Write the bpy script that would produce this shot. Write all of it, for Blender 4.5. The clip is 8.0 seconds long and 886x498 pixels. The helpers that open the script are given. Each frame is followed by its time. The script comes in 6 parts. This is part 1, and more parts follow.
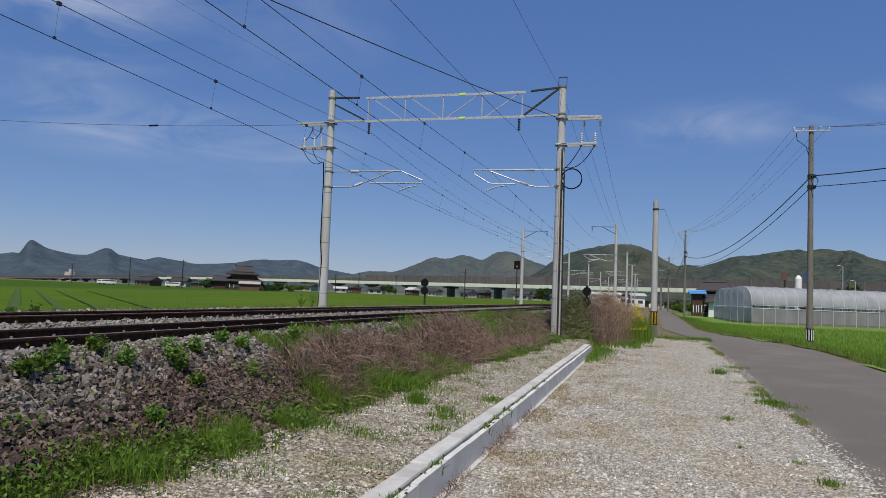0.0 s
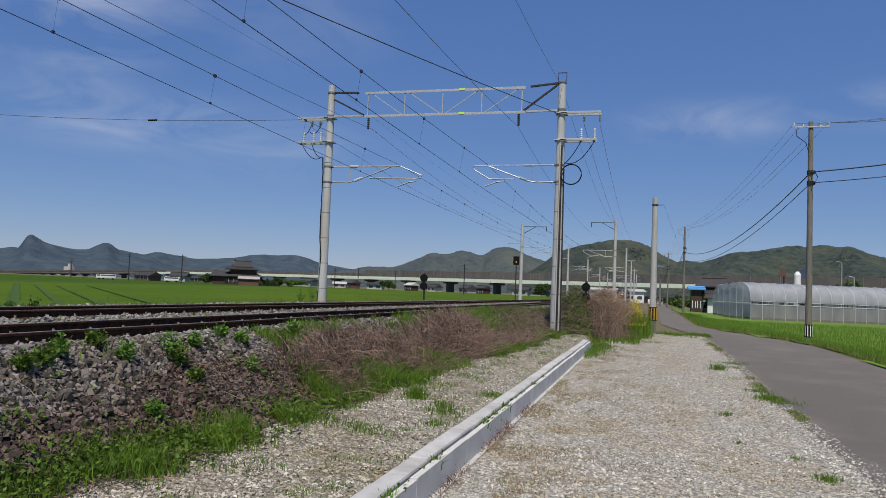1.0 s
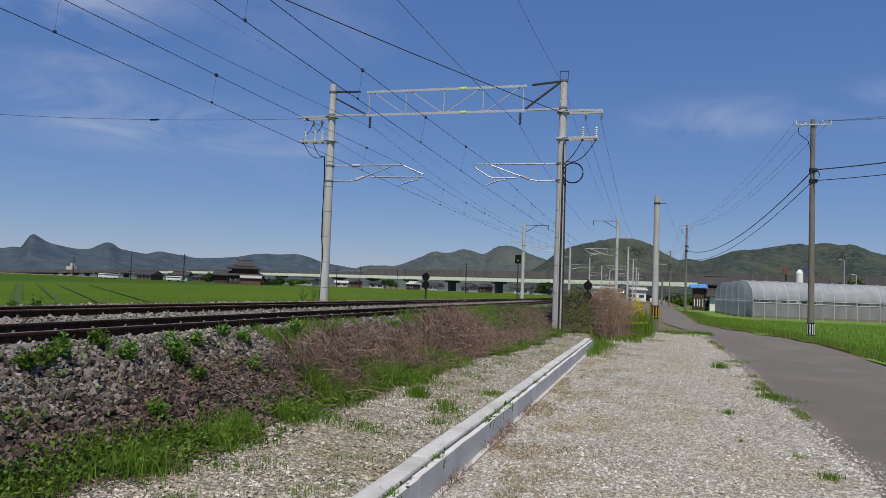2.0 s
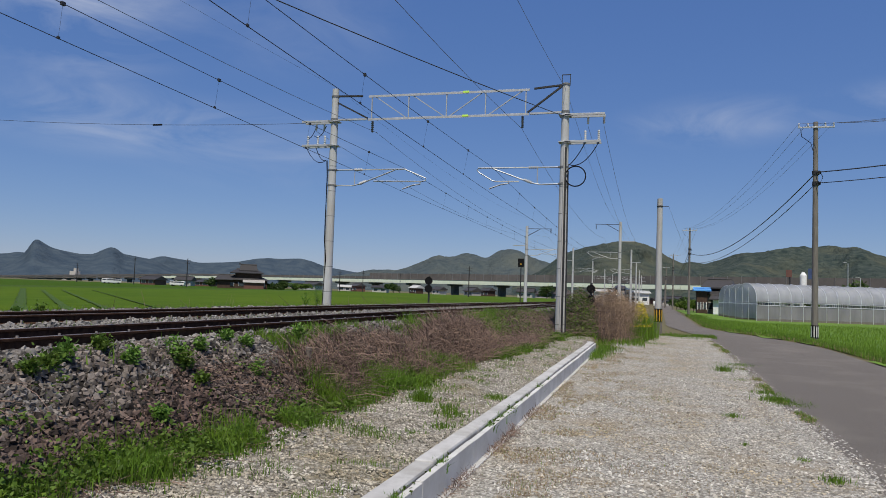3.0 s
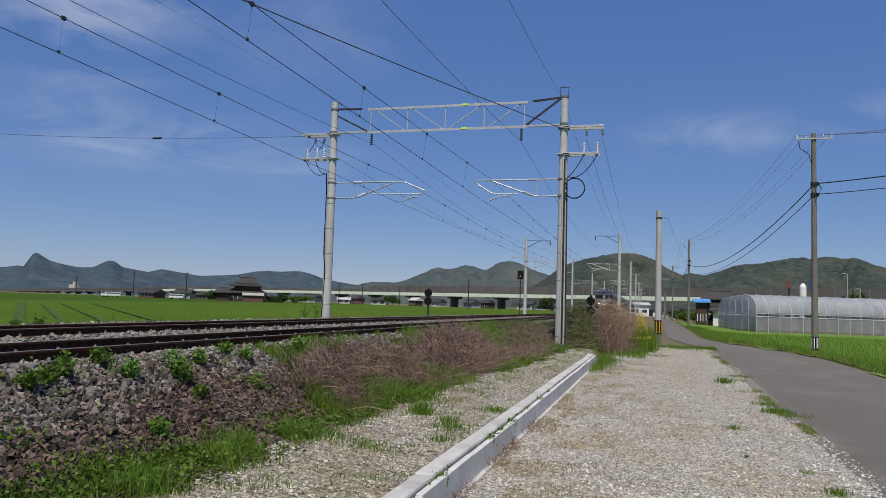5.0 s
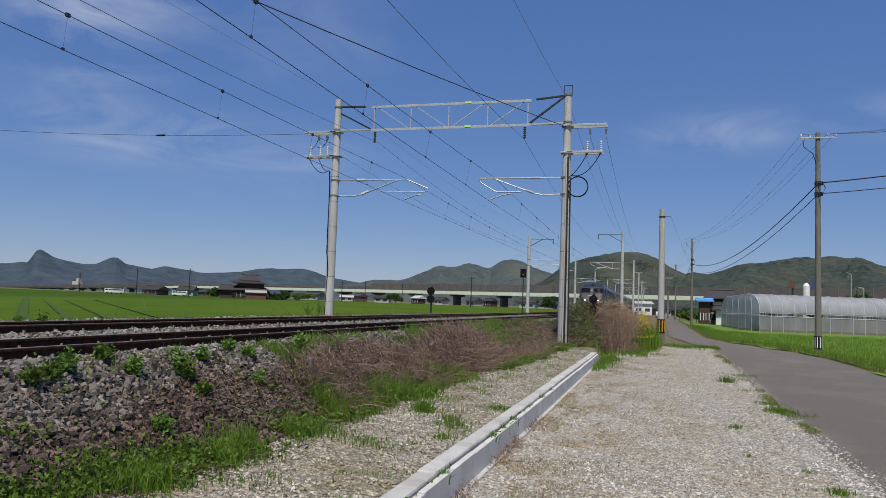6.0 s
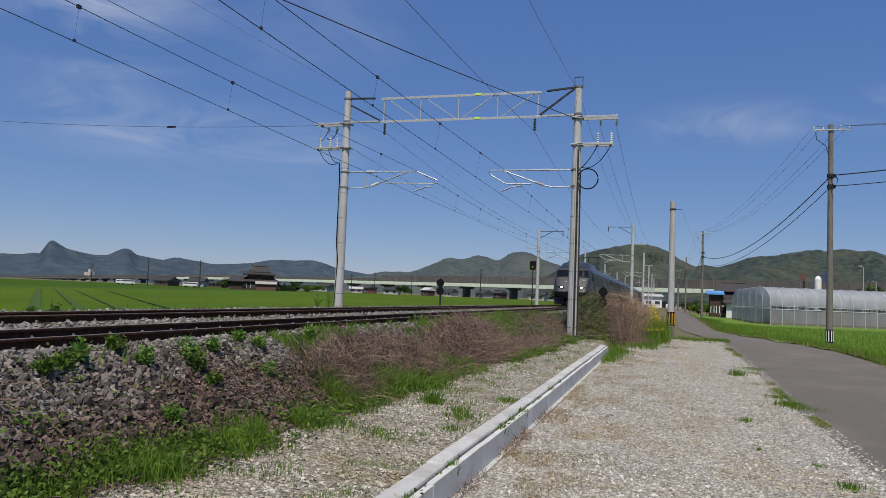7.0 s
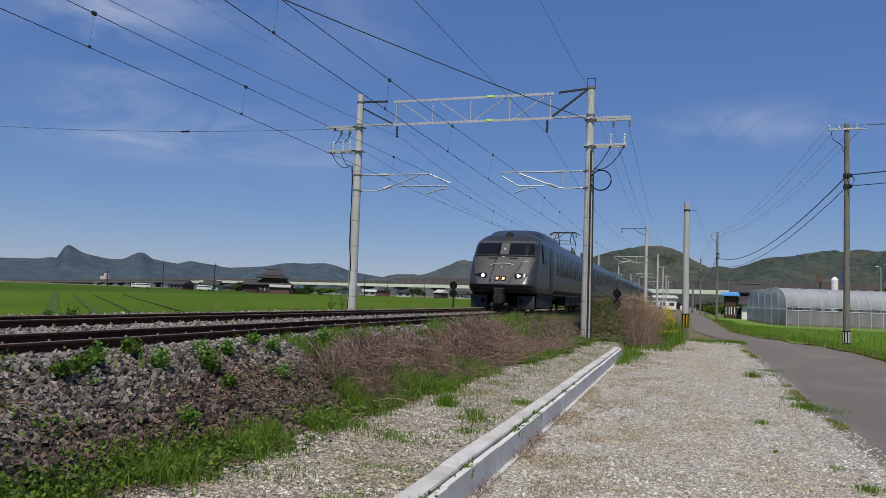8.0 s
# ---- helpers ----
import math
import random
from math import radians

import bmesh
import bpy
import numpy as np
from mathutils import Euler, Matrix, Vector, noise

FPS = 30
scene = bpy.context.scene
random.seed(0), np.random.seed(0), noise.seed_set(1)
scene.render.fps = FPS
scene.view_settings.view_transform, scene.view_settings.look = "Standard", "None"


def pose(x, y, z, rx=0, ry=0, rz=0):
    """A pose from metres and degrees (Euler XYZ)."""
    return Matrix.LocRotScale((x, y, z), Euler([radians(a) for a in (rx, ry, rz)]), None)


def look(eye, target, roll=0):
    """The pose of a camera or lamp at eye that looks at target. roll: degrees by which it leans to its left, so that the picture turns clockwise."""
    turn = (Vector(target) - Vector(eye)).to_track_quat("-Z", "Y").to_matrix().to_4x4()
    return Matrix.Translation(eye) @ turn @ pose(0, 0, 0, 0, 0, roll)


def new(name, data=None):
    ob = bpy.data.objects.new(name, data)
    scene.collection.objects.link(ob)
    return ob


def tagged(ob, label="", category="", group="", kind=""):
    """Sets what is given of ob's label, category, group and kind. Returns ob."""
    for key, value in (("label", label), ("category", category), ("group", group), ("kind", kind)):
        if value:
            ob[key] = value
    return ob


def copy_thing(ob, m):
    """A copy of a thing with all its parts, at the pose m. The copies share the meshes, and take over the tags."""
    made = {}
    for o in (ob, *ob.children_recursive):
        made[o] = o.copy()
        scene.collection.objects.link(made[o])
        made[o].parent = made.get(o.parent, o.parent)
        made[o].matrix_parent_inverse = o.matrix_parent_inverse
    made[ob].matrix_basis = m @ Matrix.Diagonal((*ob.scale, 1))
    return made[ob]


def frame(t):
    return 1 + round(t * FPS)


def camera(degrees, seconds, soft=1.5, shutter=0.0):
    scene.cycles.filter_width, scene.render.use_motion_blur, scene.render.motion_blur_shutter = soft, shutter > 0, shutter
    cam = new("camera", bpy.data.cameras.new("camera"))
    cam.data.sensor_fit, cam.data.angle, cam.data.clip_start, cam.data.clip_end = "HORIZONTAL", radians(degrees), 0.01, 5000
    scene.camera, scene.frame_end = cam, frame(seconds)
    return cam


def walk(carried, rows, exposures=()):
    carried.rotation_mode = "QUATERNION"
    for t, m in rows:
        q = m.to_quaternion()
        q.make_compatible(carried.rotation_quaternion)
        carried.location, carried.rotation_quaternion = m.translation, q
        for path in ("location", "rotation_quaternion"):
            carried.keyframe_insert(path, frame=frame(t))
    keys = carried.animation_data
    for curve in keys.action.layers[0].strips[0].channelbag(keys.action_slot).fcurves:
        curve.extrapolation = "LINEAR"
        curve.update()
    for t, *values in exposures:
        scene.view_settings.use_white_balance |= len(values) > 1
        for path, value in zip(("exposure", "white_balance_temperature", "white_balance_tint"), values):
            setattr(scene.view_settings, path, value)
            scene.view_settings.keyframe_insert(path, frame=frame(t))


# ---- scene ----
EYE = (0.0, 0.0, 2.05)
cam = camera(62.62, 8.0, soft=0.75)
walk(cam, [
    (0, look(EYE, (-27.051, 96.070, 8.284), 2.225)),
    (0.5, look(EYE, (-26.996, 96.105, 7.977), 2.276)),
    (1, look(EYE, (-26.947, 96.137, 7.660), 2.334)),
    (1.5, look(EYE, (-27.029, 96.128, 7.424), 2.302)),
    (3, look(EYE, (-27.558, 95.944, 7.997), 2.032)),
    (3.5, look(EYE, (-27.593, 95.899, 8.540), 1.957)),
    (4, look(EYE, (-27.408, 95.901, 9.253), 1.853)),
    (4.5, look(EYE, (-27.451, 95.854, 9.696), 1.828)),
    (6, look(EYE, (-27.880, 95.754, 9.393), 2.093)),
    (6.5, look(EYE, (-28.321, 95.675, 8.692), 2.188)),
    (7, look(EYE, (-29.106, 95.470, 8.246), 2.296)),
    (7.5, look(EYE, (-30.070, 95.170, 8.259), 2.225)),
    (8, look(EYE, (-30.798, 94.920, 8.508), 2.067)),
])

# ---- world, sun, exposure ----
SUN_AZ, SUN_EL = radians(167), radians(61)   # azimuth clockwise from +y
to_sun = Vector((math.sin(SUN_AZ) * math.cos(SUN_EL), math.cos(SUN_AZ) * math.cos(SUN_EL), math.sin(SUN_EL)))
world = bpy.data.worlds.new("sky")
scene.world = world
world.use_nodes = True
wn, wl = world.node_tree.nodes, world.node_tree.links
wn.clear()
w_out, w_bg = wn.new("ShaderNodeOutputWorld"), wn.new("ShaderNodeBackground")
sky = wn.new("ShaderNodeTexSky")
sky.sky_type, sky.sun_disc = "NISHITA", False
sky.sun_elevation, sky.sun_rotation = SUN_EL, SUN_AZ
sky.altitude, sky.air_density, sky.dust_density, sky.ozone_density = 0, 1.0, 0.0, 2.5
w_bg.inputs["Strength"].default_value = 0.085
# thin cirrus: fibrous noise, gathered in a few wisps round given directions
w_co, w_map = wn.new("ShaderNodeTexCoord"), wn.new("ShaderNodeMapping")
w_map.inputs["Scale"].default_value = (1.6, 1.6, 5.0)
w_no, w_rp, w_mx = wn.new("ShaderNodeTexNoise"), wn.new("ShaderNodeMapRange"), wn.new("ShaderNodeMix")
w_no.inputs["Scale"].default_value, w_no.inputs["Detail"].default_value = 3.4, 7
w_no.inputs["Roughness"].default_value, w_no.inputs["Distortion"].default_value = 0.58, 0.7
w_rp.inputs["From Min"].default_value, w_rp.inputs["From Max"].default_value = 0.38, 0.72
w_mx.data_type = "RGBA"
w_mx.inputs["B"].default_value = (7.0, 7.6, 9.0, 1)
wl.new(w_co.outputs["Generated"], w_map.inputs["Vector"])
wl.new(w_map.outputs["Vector"], w_no.inputs["Vector"])
wl.new(w_no.outputs["Fac"], w_rp.inputs["Value"])
w_sum = None
for az, el, flat, wide, much in ((-44, 21.0, 1.0, 0.18, 0.65), (-41, 11.5, 3.4, 0.20, 0.55), (-30, 10.5, 3.0, 0.22, 0.35), (4.5, 13.2, 3.6, 0.15, 0.6), (16, 13.6, 3.4, 0.13, 0.6), (-29, 20.5, 2.2, 0.22, 0.18), (60, 25, 1.6, 0.5, 0.3), (150, 30, 1.2, 0.6, 0.3), (-120, 35, 1.2, 0.6, 0.3)):
    d = Vector((math.sin(radians(az)) * math.cos(radians(el)), math.cos(radians(az)) * math.cos(radians(el)), math.sin(radians(el))))
    w_sub, w_sc, w_len, w_lo = wn.new("ShaderNodeVectorMath"), wn.new("ShaderNodeVectorMath"), wn.new("ShaderNodeVectorMath"), wn.new("ShaderNodeMapRange")
    w_sub.operation, w_sc.operation, w_len.operation = "SUBTRACT", "MULTIPLY", "LENGTH"
    w_sub.inputs[1].default_value, w_sc.inputs[1].default_value = d, (1, 1, flat)
    w_lo.interpolation_type = "SMOOTHSTEP"
    w_lo.inputs["From Min"].default_value, w_lo.inputs["From Max"].default_value = wide, 0.0
    w_lo.inputs["To Max"].default_value = much
    wl.new(w_co.outputs["Generated"], w_sub.inputs[0])
    wl.new(w_sub.outputs["Vector"], w_sc.inputs[0])
    wl.new(w_sc.outputs["Vector"], w_len.inputs[0])
    wl.new(w_len.outputs["Value"], w_lo.inputs["Value"])
    if w_sum:
        w_add = wn.new("ShaderNodeMath")
        w_add.operation = "ADD"
        wl.new(w_sum, w_add.inputs[0])
        wl.new(w_lo.outputs["Result"], w_add.inputs[1])
        w_sum = w_add.outputs["Value"]
    else:
        w_sum = w_lo.outputs["Result"]
w_mul = wn.new("ShaderNodeMath")
w_mul.operation = "MULTIPLY"
wl.new(w_rp.outputs["Result"], w_mul.inputs[0])
wl.new(w_sum, w_mul.inputs[1])
wl.new(w_mul.outputs["Value"], w_mx.inputs["Factor"])
w_hs = wn.new("ShaderNodeHueSaturation")
w_hs.inputs["Saturation"].default_value, w_hs.inputs["Value"].default_value = 1.05, 0.95
wl.new(sky.outputs["Color"], w_hs.inputs["Color"])
w_even = wn.new("ShaderNodeMix")       # evens out the bright horizon
w_even.data_type = "RGBA"
w_even.inputs["Factor"].default_value = 0.46
w_even.inputs["B"].default_value = (0.95, 2.40, 7.4, 1)
wl.new(w_hs.outputs["Color"], w_even.inputs["A"])
wl.new(w_even.outputs["Result"], w_mx.inputs["A"])
wl.new(w_mx.outputs["Result"], w_bg.inputs["Color"])
wl.new(w_bg.outputs["Background"], w_out.inputs["Surface"])
sun = new("sun", bpy.data.lights.new("sun", "SUN"))
sun.data.energy, sun.data.angle, sun.data.color = 5.0, radians(0.53), (1.0, 0.93, 0.79)
sun.matrix_world = look((0, 0, 60), (-to_sun.x, -to_sun.y, 60 - to_sun.z))
scene.view_settings.exposure = -0.12


# ---- materials ----
def mat(name, c1, c2=None, scale=4.0, rough=0.8, metal=0.0, bump=0.0, bscale=None, c3=None, scale3=0.5, island=0.0,
        stretch=(1, 1, 1), rand=0.0, lo=0.35, hi=0.65, lo3=0.45, hi3=0.65, spec=0.3, thin=0.0, bdist=0.02):
    """Two-scale procedural surface: c1/c2 by fine noise, c3 by large noise; value varied per island or per object."""
    m = bpy.data.materials.new(name)
    m.use_nodes = True
    n, l = m.node_tree.nodes, m.node_tree.links
    b = n["Principled BSDF"]
    b.inputs["Roughness"].default_value, b.inputs["Metallic"].default_value = rough, metal
    b.inputs["Specular IOR Level"].default_value = spec
    co, mp = n.new("ShaderNodeTexCoord"), n.new("ShaderNodeMapping")
    mp.inputs["Scale"].default_value = stretch
    l.new(co.outputs["Object"], mp.inputs["Vector"])

    def fac(sc, a, z, detail=6):
        t, r = n.new("ShaderNodeTexNoise"), n.new("ShaderNodeMapRange")
        t.inputs["Scale"].default_value, t.inputs["Detail"].default_value = sc, detail
        t.inputs["Roughness"].default_value = 0.6
        r.inputs["From Min"].default_value, r.inputs["From Max"].default_value = a, z
        l.new(mp.outputs["Vector"], t.inputs["Vector"])
        l.new(t.outputs["Fac"], r.inputs["Value"])
        return r.outputs["Result"], t.outputs["Fac"]

    def mix(f, a, z):
        x = n.new("ShaderNodeMix")
        x.data_type = "RGBA"
        for sock, v in (("Factor", f), ("A", a), ("B", z)):
            if isinstance(v, (tuple, float)):
                x.inputs[sock].default_value = v if isinstance(v, float) else (*v, 1)
            else:
                l.new(v, x.inputs[sock])
        return x.outputs["Result"]

    col, raw = None, None
    if c2:
        f, raw = fac(scale, lo, hi)
        col = mix(f, c1, c2)
    if c3:
        f3, _ = fac(scale3, lo3, hi3)
        col = mix(f3, col if col else c1, c3)
    if island or rand:
        g = n.new("ShaderNodeNewGeometry" if island else "ShaderNodeObjectInfo")
        out = g.outputs["Random Per Island" if island else "Random"]
        r = n.new("ShaderNodeMapRange")
        k = island or rand
        r.inputs["To Min"].default_value, r.inputs["To Max"].default_value = 1 - k, 1 + k
        l.new(out, r.inputs["Value"])
        h = n.new("ShaderNodeHueSaturation")
        l.new(r.outputs["Result"], h.inputs["Value"])
        if col:
            l.new(col, h.inputs["Color"])
        else:
            h.inputs["Color"].default_value = (*c1, 1)
        col = h.outputs["Color"]
    if col:
        l.new(col, b.inputs["Base Color"])
    else:
        b.inputs["Base Color"].default_value = (*c1, 1)
    if bump:
        bn = n.new("ShaderNodeBump")
        bn.inputs["Strength"].default_value, bn.inputs["Distance"].default_value = bump, bdist
        _, raw2 = fac(bscale or scale * 3, 0, 1, 8)
        l.new(raw2, bn.inputs["Height"])
        l.new(bn.outputs["Normal"], b.inputs["Normal"])
    if thin:
        tr, ad = n.new("ShaderNodeBsdfTranslucent"), n.new("ShaderNodeMixShader")
        ad.inputs["Fac"].default_value = thin
        if col:
            l.new(col, tr.inputs["Color"])
        l.new(b.outputs["BSDF"], ad.inputs[1])
        l.new(tr.outputs["BSDF"], ad.inputs[2])
        l.new(ad.outputs["Shader"], n["Material Output"].inputs["Surface"])
    return m


def pebbles(name, pale, dark, worn, scale, scale3, bump=1.0, lo3=0.5, hi3=0.66, bdist=0.02):
    """Crushed stone: every cell of a Voronoi pattern is one chip with a tone of its own, dark joints between, worn patches over all."""
    m = mat(name, worn, None, rough=0.95, spec=0.15)
    n, l = m.node_tree.nodes, m.node_tree.links
    b = n["Principled BSDF"]
    co, warp, add = n.new("ShaderNodeTexCoord"), n.new("ShaderNodeTexNoise"), n.new("ShaderNodeMix")
    warp.inputs["Scale"].default_value = scale * 0.7
    add.data_type = "RGBA"
    add.inputs["Factor"].default_value = 0.35 / scale
    l.new(co.outputs["Object"], warp.inputs["Vector"])
    l.new(co.outputs["Object"], add.inputs["A"])
    l.new(warp.outputs["Color"], add.inputs["B"])
    cols, heights = [], []
    for k, sc in enumerate((scale, scale * 2.3)):
        v, sep, mx = n.new("ShaderNodeTexVoronoi"), n.new("ShaderNodeSeparateColor"), n.new("ShaderNodeMix")
        v.inputs["Scale"].default_value = sc
        l.new(add.outputs["Result"], v.inputs["Vector"])
        l.new(v.outputs["Color"], sep.inputs["Color"])
        mx.data_type = "RGBA"
        mx.inputs["A"].default_value, mx.inputs["B"].default_value = (*dark, 1), (*pale, 1)
        l.new(sep.outputs["Red"], mx.inputs["Factor"])
        joint, jm = n.new("ShaderNodeMapRange"), n.new("ShaderNodeMix")
        joint.inputs["From Min"].default_value, joint.inputs["From Max"].default_value = 0.42, 0.72
        joint.inputs["To Max"].default_value = 0.8
        l.new(v.outputs["Distance"], joint.inputs["Value"])
        jm.data_type = "RGBA"
        jm.inputs["B"].default_value = (dark[0] * 0.45, dark[1] * 0.42, dark[2] * 0.38, 1)
        l.new(joint.outputs["Result"], jm.inputs["Factor"])
        l.new(mx.outputs["Result"], jm.inputs["A"])
        cols.append(jm.outputs["Result"])
        heights.append(v.outputs["Distance"])
    both = n.new("ShaderNodeMix")
    both.data_type = "RGBA"
    both.inputs["Factor"].default_value = 0.32
    l.new(cols[0], both.inputs["A"])
    l.new(cols[1], both.inputs["B"])
    big, br, wm = n.new("ShaderNodeTexNoise"), n.new("ShaderNodeMapRange"), n.new("ShaderNodeMix")
    big.inputs["Scale"].default_value, big.inputs["Detail"].default_value = scale3, 8
    big.inputs["Roughness"].default_value = 0.68
    l.new(co.outputs["Object"], big.inputs["Vector"])
    br.inputs["From Min"].default_value, br.inputs["From Max"].default_value, br.inputs["To Max"].default_value = lo3, hi3, 0.72
    l.new(big.outputs["Fac"], br.inputs["Value"])
    wm.data_type = "RGBA"
    wm.inputs["B"].default_value = (*worn, 1)
    l.new(br.outputs["Result"], wm.inputs["Factor"])
    l.new(both.outputs["Result"], wm.inputs["A"])
    l.new(wm.outputs["Result"], b.inputs["Base Color"])
    bn = n.new("ShaderNodeBump")
    bn.invert = True
    bn.inputs["Strength"].default_value, bn.inputs["Distance"].default_value = bump, bdist
    l.new(heights[0], bn.inputs["Height"])
    l.new(bn.outputs["Normal"], b.inputs["Normal"])
    return m


def glow(name, c, s):
    m = bpy.data.materials.new(name)
    m.use_nodes = True
    b = m.node_tree.nodes["Principled BSDF"]
    b.inputs["Base Color"].default_value = (*c, 1)
    b.inputs["Emission Color"].default_value = (*c, 1)
    b.inputs["Emission Strength"].default_value = s
    return m


M_SOIL = mat("soil", (0.16, 0.12, 0.07), (0.09, 0.10, 0.04), 3, 0.95, bump=0.5, bscale=20)
M_GRAVEL = pebbles("gravel", (0.58, 0.556, 0.505), (0.19, 0.175, 0.15), (0.25, 0.195, 0.12), 25, 0.55, lo3=0.50, hi3=0.70)
M_STRIP = pebbles("gravel_strip", (0.47, 0.44, 0.38), (0.13, 0.113, 0.09), (0.18, 0.16, 0.09), 24, 1.0, lo3=0.50, hi3=0.66)
M_CHIP = mat("gravel_chip", (0.50, 0.483, 0.45), (0.31, 0.29, 0.26), 8, 0.9, island=0.55, c3=(0.33, 0.275, 0.19), scale3=0.6)
# The bed's near-black colour stands for the shade between the loose stones.
M_BALLAST = pebbles("ballast_bed", (0.075, 0.064, 0.057), (0.014, 0.012, 0.011), (0.035, 0.026, 0.022), 17, 0.8, bdist=0.05)
M_STONE = mat("ballast_stone", (0.150, 0.124, 0.110), (0.055, 0.044, 0.039), 14, 0.85, island=0.8, c3=(0.095, 0.062, 0.052), scale3=0.6, lo3=0.42, hi3=0.6, bump=0.3, bscale=60)
M_STONE_P = mat("clean_ballast_stone", (0.25, 0.235, 0.22), (0.13, 0.118, 0.108), 14, 0.85, island=0.65, bump=0.3, bscale=60)
M_STONE_S = mat("shoulder_stone", (0.205, 0.187, 0.173), (0.080, 0.070, 0.063), 14, 0.85, island=0.8, c3=(0.14, 0.108, 0.092), scale3=0.9, bump=0.3, bscale=60)
M_CHIP_T = mat("tan_chip", (0.50, 0.47, 0.415), (0.27, 0.245, 0.21), 8, 0.9, island=0.55, c3=(0.24, 0.20, 0.13), scale3=0.9)
M_ASPHALT = mat("asphalt", (0.185, 0.164, 0.147), (0.092, 0.081, 0.072), 42, 0.92, bump=1.0, bscale=90, c3=(0.200, 0.178, 0.157), scale3=0.4, lo3=0.48, hi3=0.8, lo=0.33, hi=0.67)
M_FIELD_L = mat("paddy_green", (0.066, 0.114, 0.010), (0.047, 0.088, 0.007), 0.6, 1.0, spec=0.05, bump=0.9, bscale=6, c3=(0.078, 0.122, 0.010), scale3=0.05)
M_FIELD_F = mat("paddy_far", (0.046, 0.090, 0.006), (0.036, 0.073, 0.006), 0.3, 1.0, spec=0.05, bump=0.8, bscale=6)
M_FIELD_R = mat("field_green", (0.115, 0.205, 0.02), (0.085, 0.16, 0.018), 0.8, 0.9, bump=0.9, bscale=8, c3=(0.13, 0.20, 0.03), scale3=0.12)
M_FURROW = mat("furrow", (0.045, 0.085, 0.008), (0.034, 0.068, 0.006), 3, 0.95, bump=0.6, bscale=8)
M_GRASS = mat("grass_blade", (0.085, 0.17, 0.015), (0.13, 0.22, 0.02), 1.2, 0.6, island=0.45, thin=0.3)
M_WHEAT = mat("field_blade", (0.135, 0.235, 0.02), (0.17, 0.27, 0.035), 0.6, 0.6, island=0.35, thin=0.3)
M_LEAF = mat("weed_leaf", (0.07, 0.13, 0.018), (0.11, 0.17, 0.02), 2, 0.6, island=0.5, thin=0.3)
M_LEAF2 = mat("fresh_leaf", (0.10, 0.20, 0.03), (0.14, 0.25, 0.04), 2, 0.6, island=0.4, thin=0.3)
M_TREE = mat("tree_leaf", (0.035, 0.07, 0.015), (0.06, 0.10, 0.02), 2, 0.6, island=0.5, thin=0.25)
M_DRY = mat("dry_stem", (0.185, 0.128, 0.105), (0.10, 0.07, 0.058), 3, 0.9, island=0.45)
M_VINE = mat("dead_vine", (0.235, 0.162, 0.128), (0.105, 0.072, 0.058), 3, 0.9, island=0.65)
M_STRAW = mat("dry_straw", (0.34, 0.265, 0.16), (0.22, 0.16, 0.09), 3, 0.9, island=0.4)
M_REED = mat("reed_stem", (0.40, 0.295, 0.20), (0.22, 0.15, 0.105), 2, 0.85, island=0.5, thin=0.2)
M_MUSTARD = mat("mustard_flower", (0.62, 0.50, 0.02), None, 2, 0.7, island=0.3, thin=0.3)
M_CONC = mat("concrete", (0.50, 0.49, 0.48), (0.40, 0.39, 0.38), 5, 0.85, bump=0.15, bscale=60, c3=(0.34, 0.325, 0.30), scale3=1.3, lo3=0.5, hi3=0.75, rand=0.08)
# Kerb front panels: a paler tone than the cap blocks.
M_PANEL = mat("panel_concrete", (0.60, 0.585, 0.565), (0.53, 0.515, 0.50), 4, 0.85, bump=0.1, bscale=70, c3=(0.44, 0.42, 0.39), scale3=1.6, lo3=0.52, hi3=0.75, rand=0.07)
M_POLE = mat("concrete_pole", (0.49, 0.50, 0.505), (0.41, 0.415, 0.42), 3, 0.8, bump=0.1, bscale=50, c3=(0.40, 0.385, 0.36), scale3=0.9, stretch=(3, 3, 0.5))
M_POLE_W = mat("pale_pole", (0.46, 0.455, 0.445), (0.37, 0.365, 0.355), 3, 0.75, bump=0.15, bscale=40, stretch=(3, 3, 0.5), c3=(0.33, 0.32, 0.30), scale3=1.2)
M_POLE_B = mat("brown_pole", (0.20, 0.182, 0.16), (0.14, 0.126, 0.11), 4, 0.9, bump=0.1, bscale=50, stretch=(3, 3, 0.4))
M_STEEL = mat("galvanised_steel", (0.46, 0.47, 0.48), (0.36, 0.37, 0.38), 6, 0.5, 0.25)
M_DARK = mat("dark_steel", (0.045, 0.045, 0.048), (0.03, 0.03, 0.03), 6, 0.6, 0.3)
M_WIRE = mat("wire_dark", (0.05, 0.05, 0.055), None, rough=0.6, metal=0.4)
M_WIRE_L = mat("wire_grey", (0.16, 0.165, 0.175), None, rough=0.5, metal=0.5)
M_PORC = mat("porcelain", (0.5, 0.5, 0.5), None, rough=0.25, spec=0.5)
M_REFL = mat("reflective_tape", (0.55, 0.85, 0.12), None, rough=0.4)
M_RAIL = mat("rail_rust", (0.085, 0.046, 0.030), (0.045, 0.026, 0.018), 12, 0.95, 0.0, spec=0.02, bump=0.2, bscale=40)
M_HEAD = mat("rail_head", (0.34, 0.29, 0.26), (0.22, 0.18, 0.16), 10, 0.5, 0.4)
M_SLEEPER = mat("sleeper", (0.13, 0.10, 0.08), (0.09, 0.07, 0.055), 8, 0.95, bump=0.4, bscale=30)
M_BLACK = mat("black_paint", (0.010, 0.010, 0.011), None, rough=0.9, spec=0.1)
M_YELLOW = mat("yellow_paint", (0.55, 0.32, 0.02), None, rough=0.5)
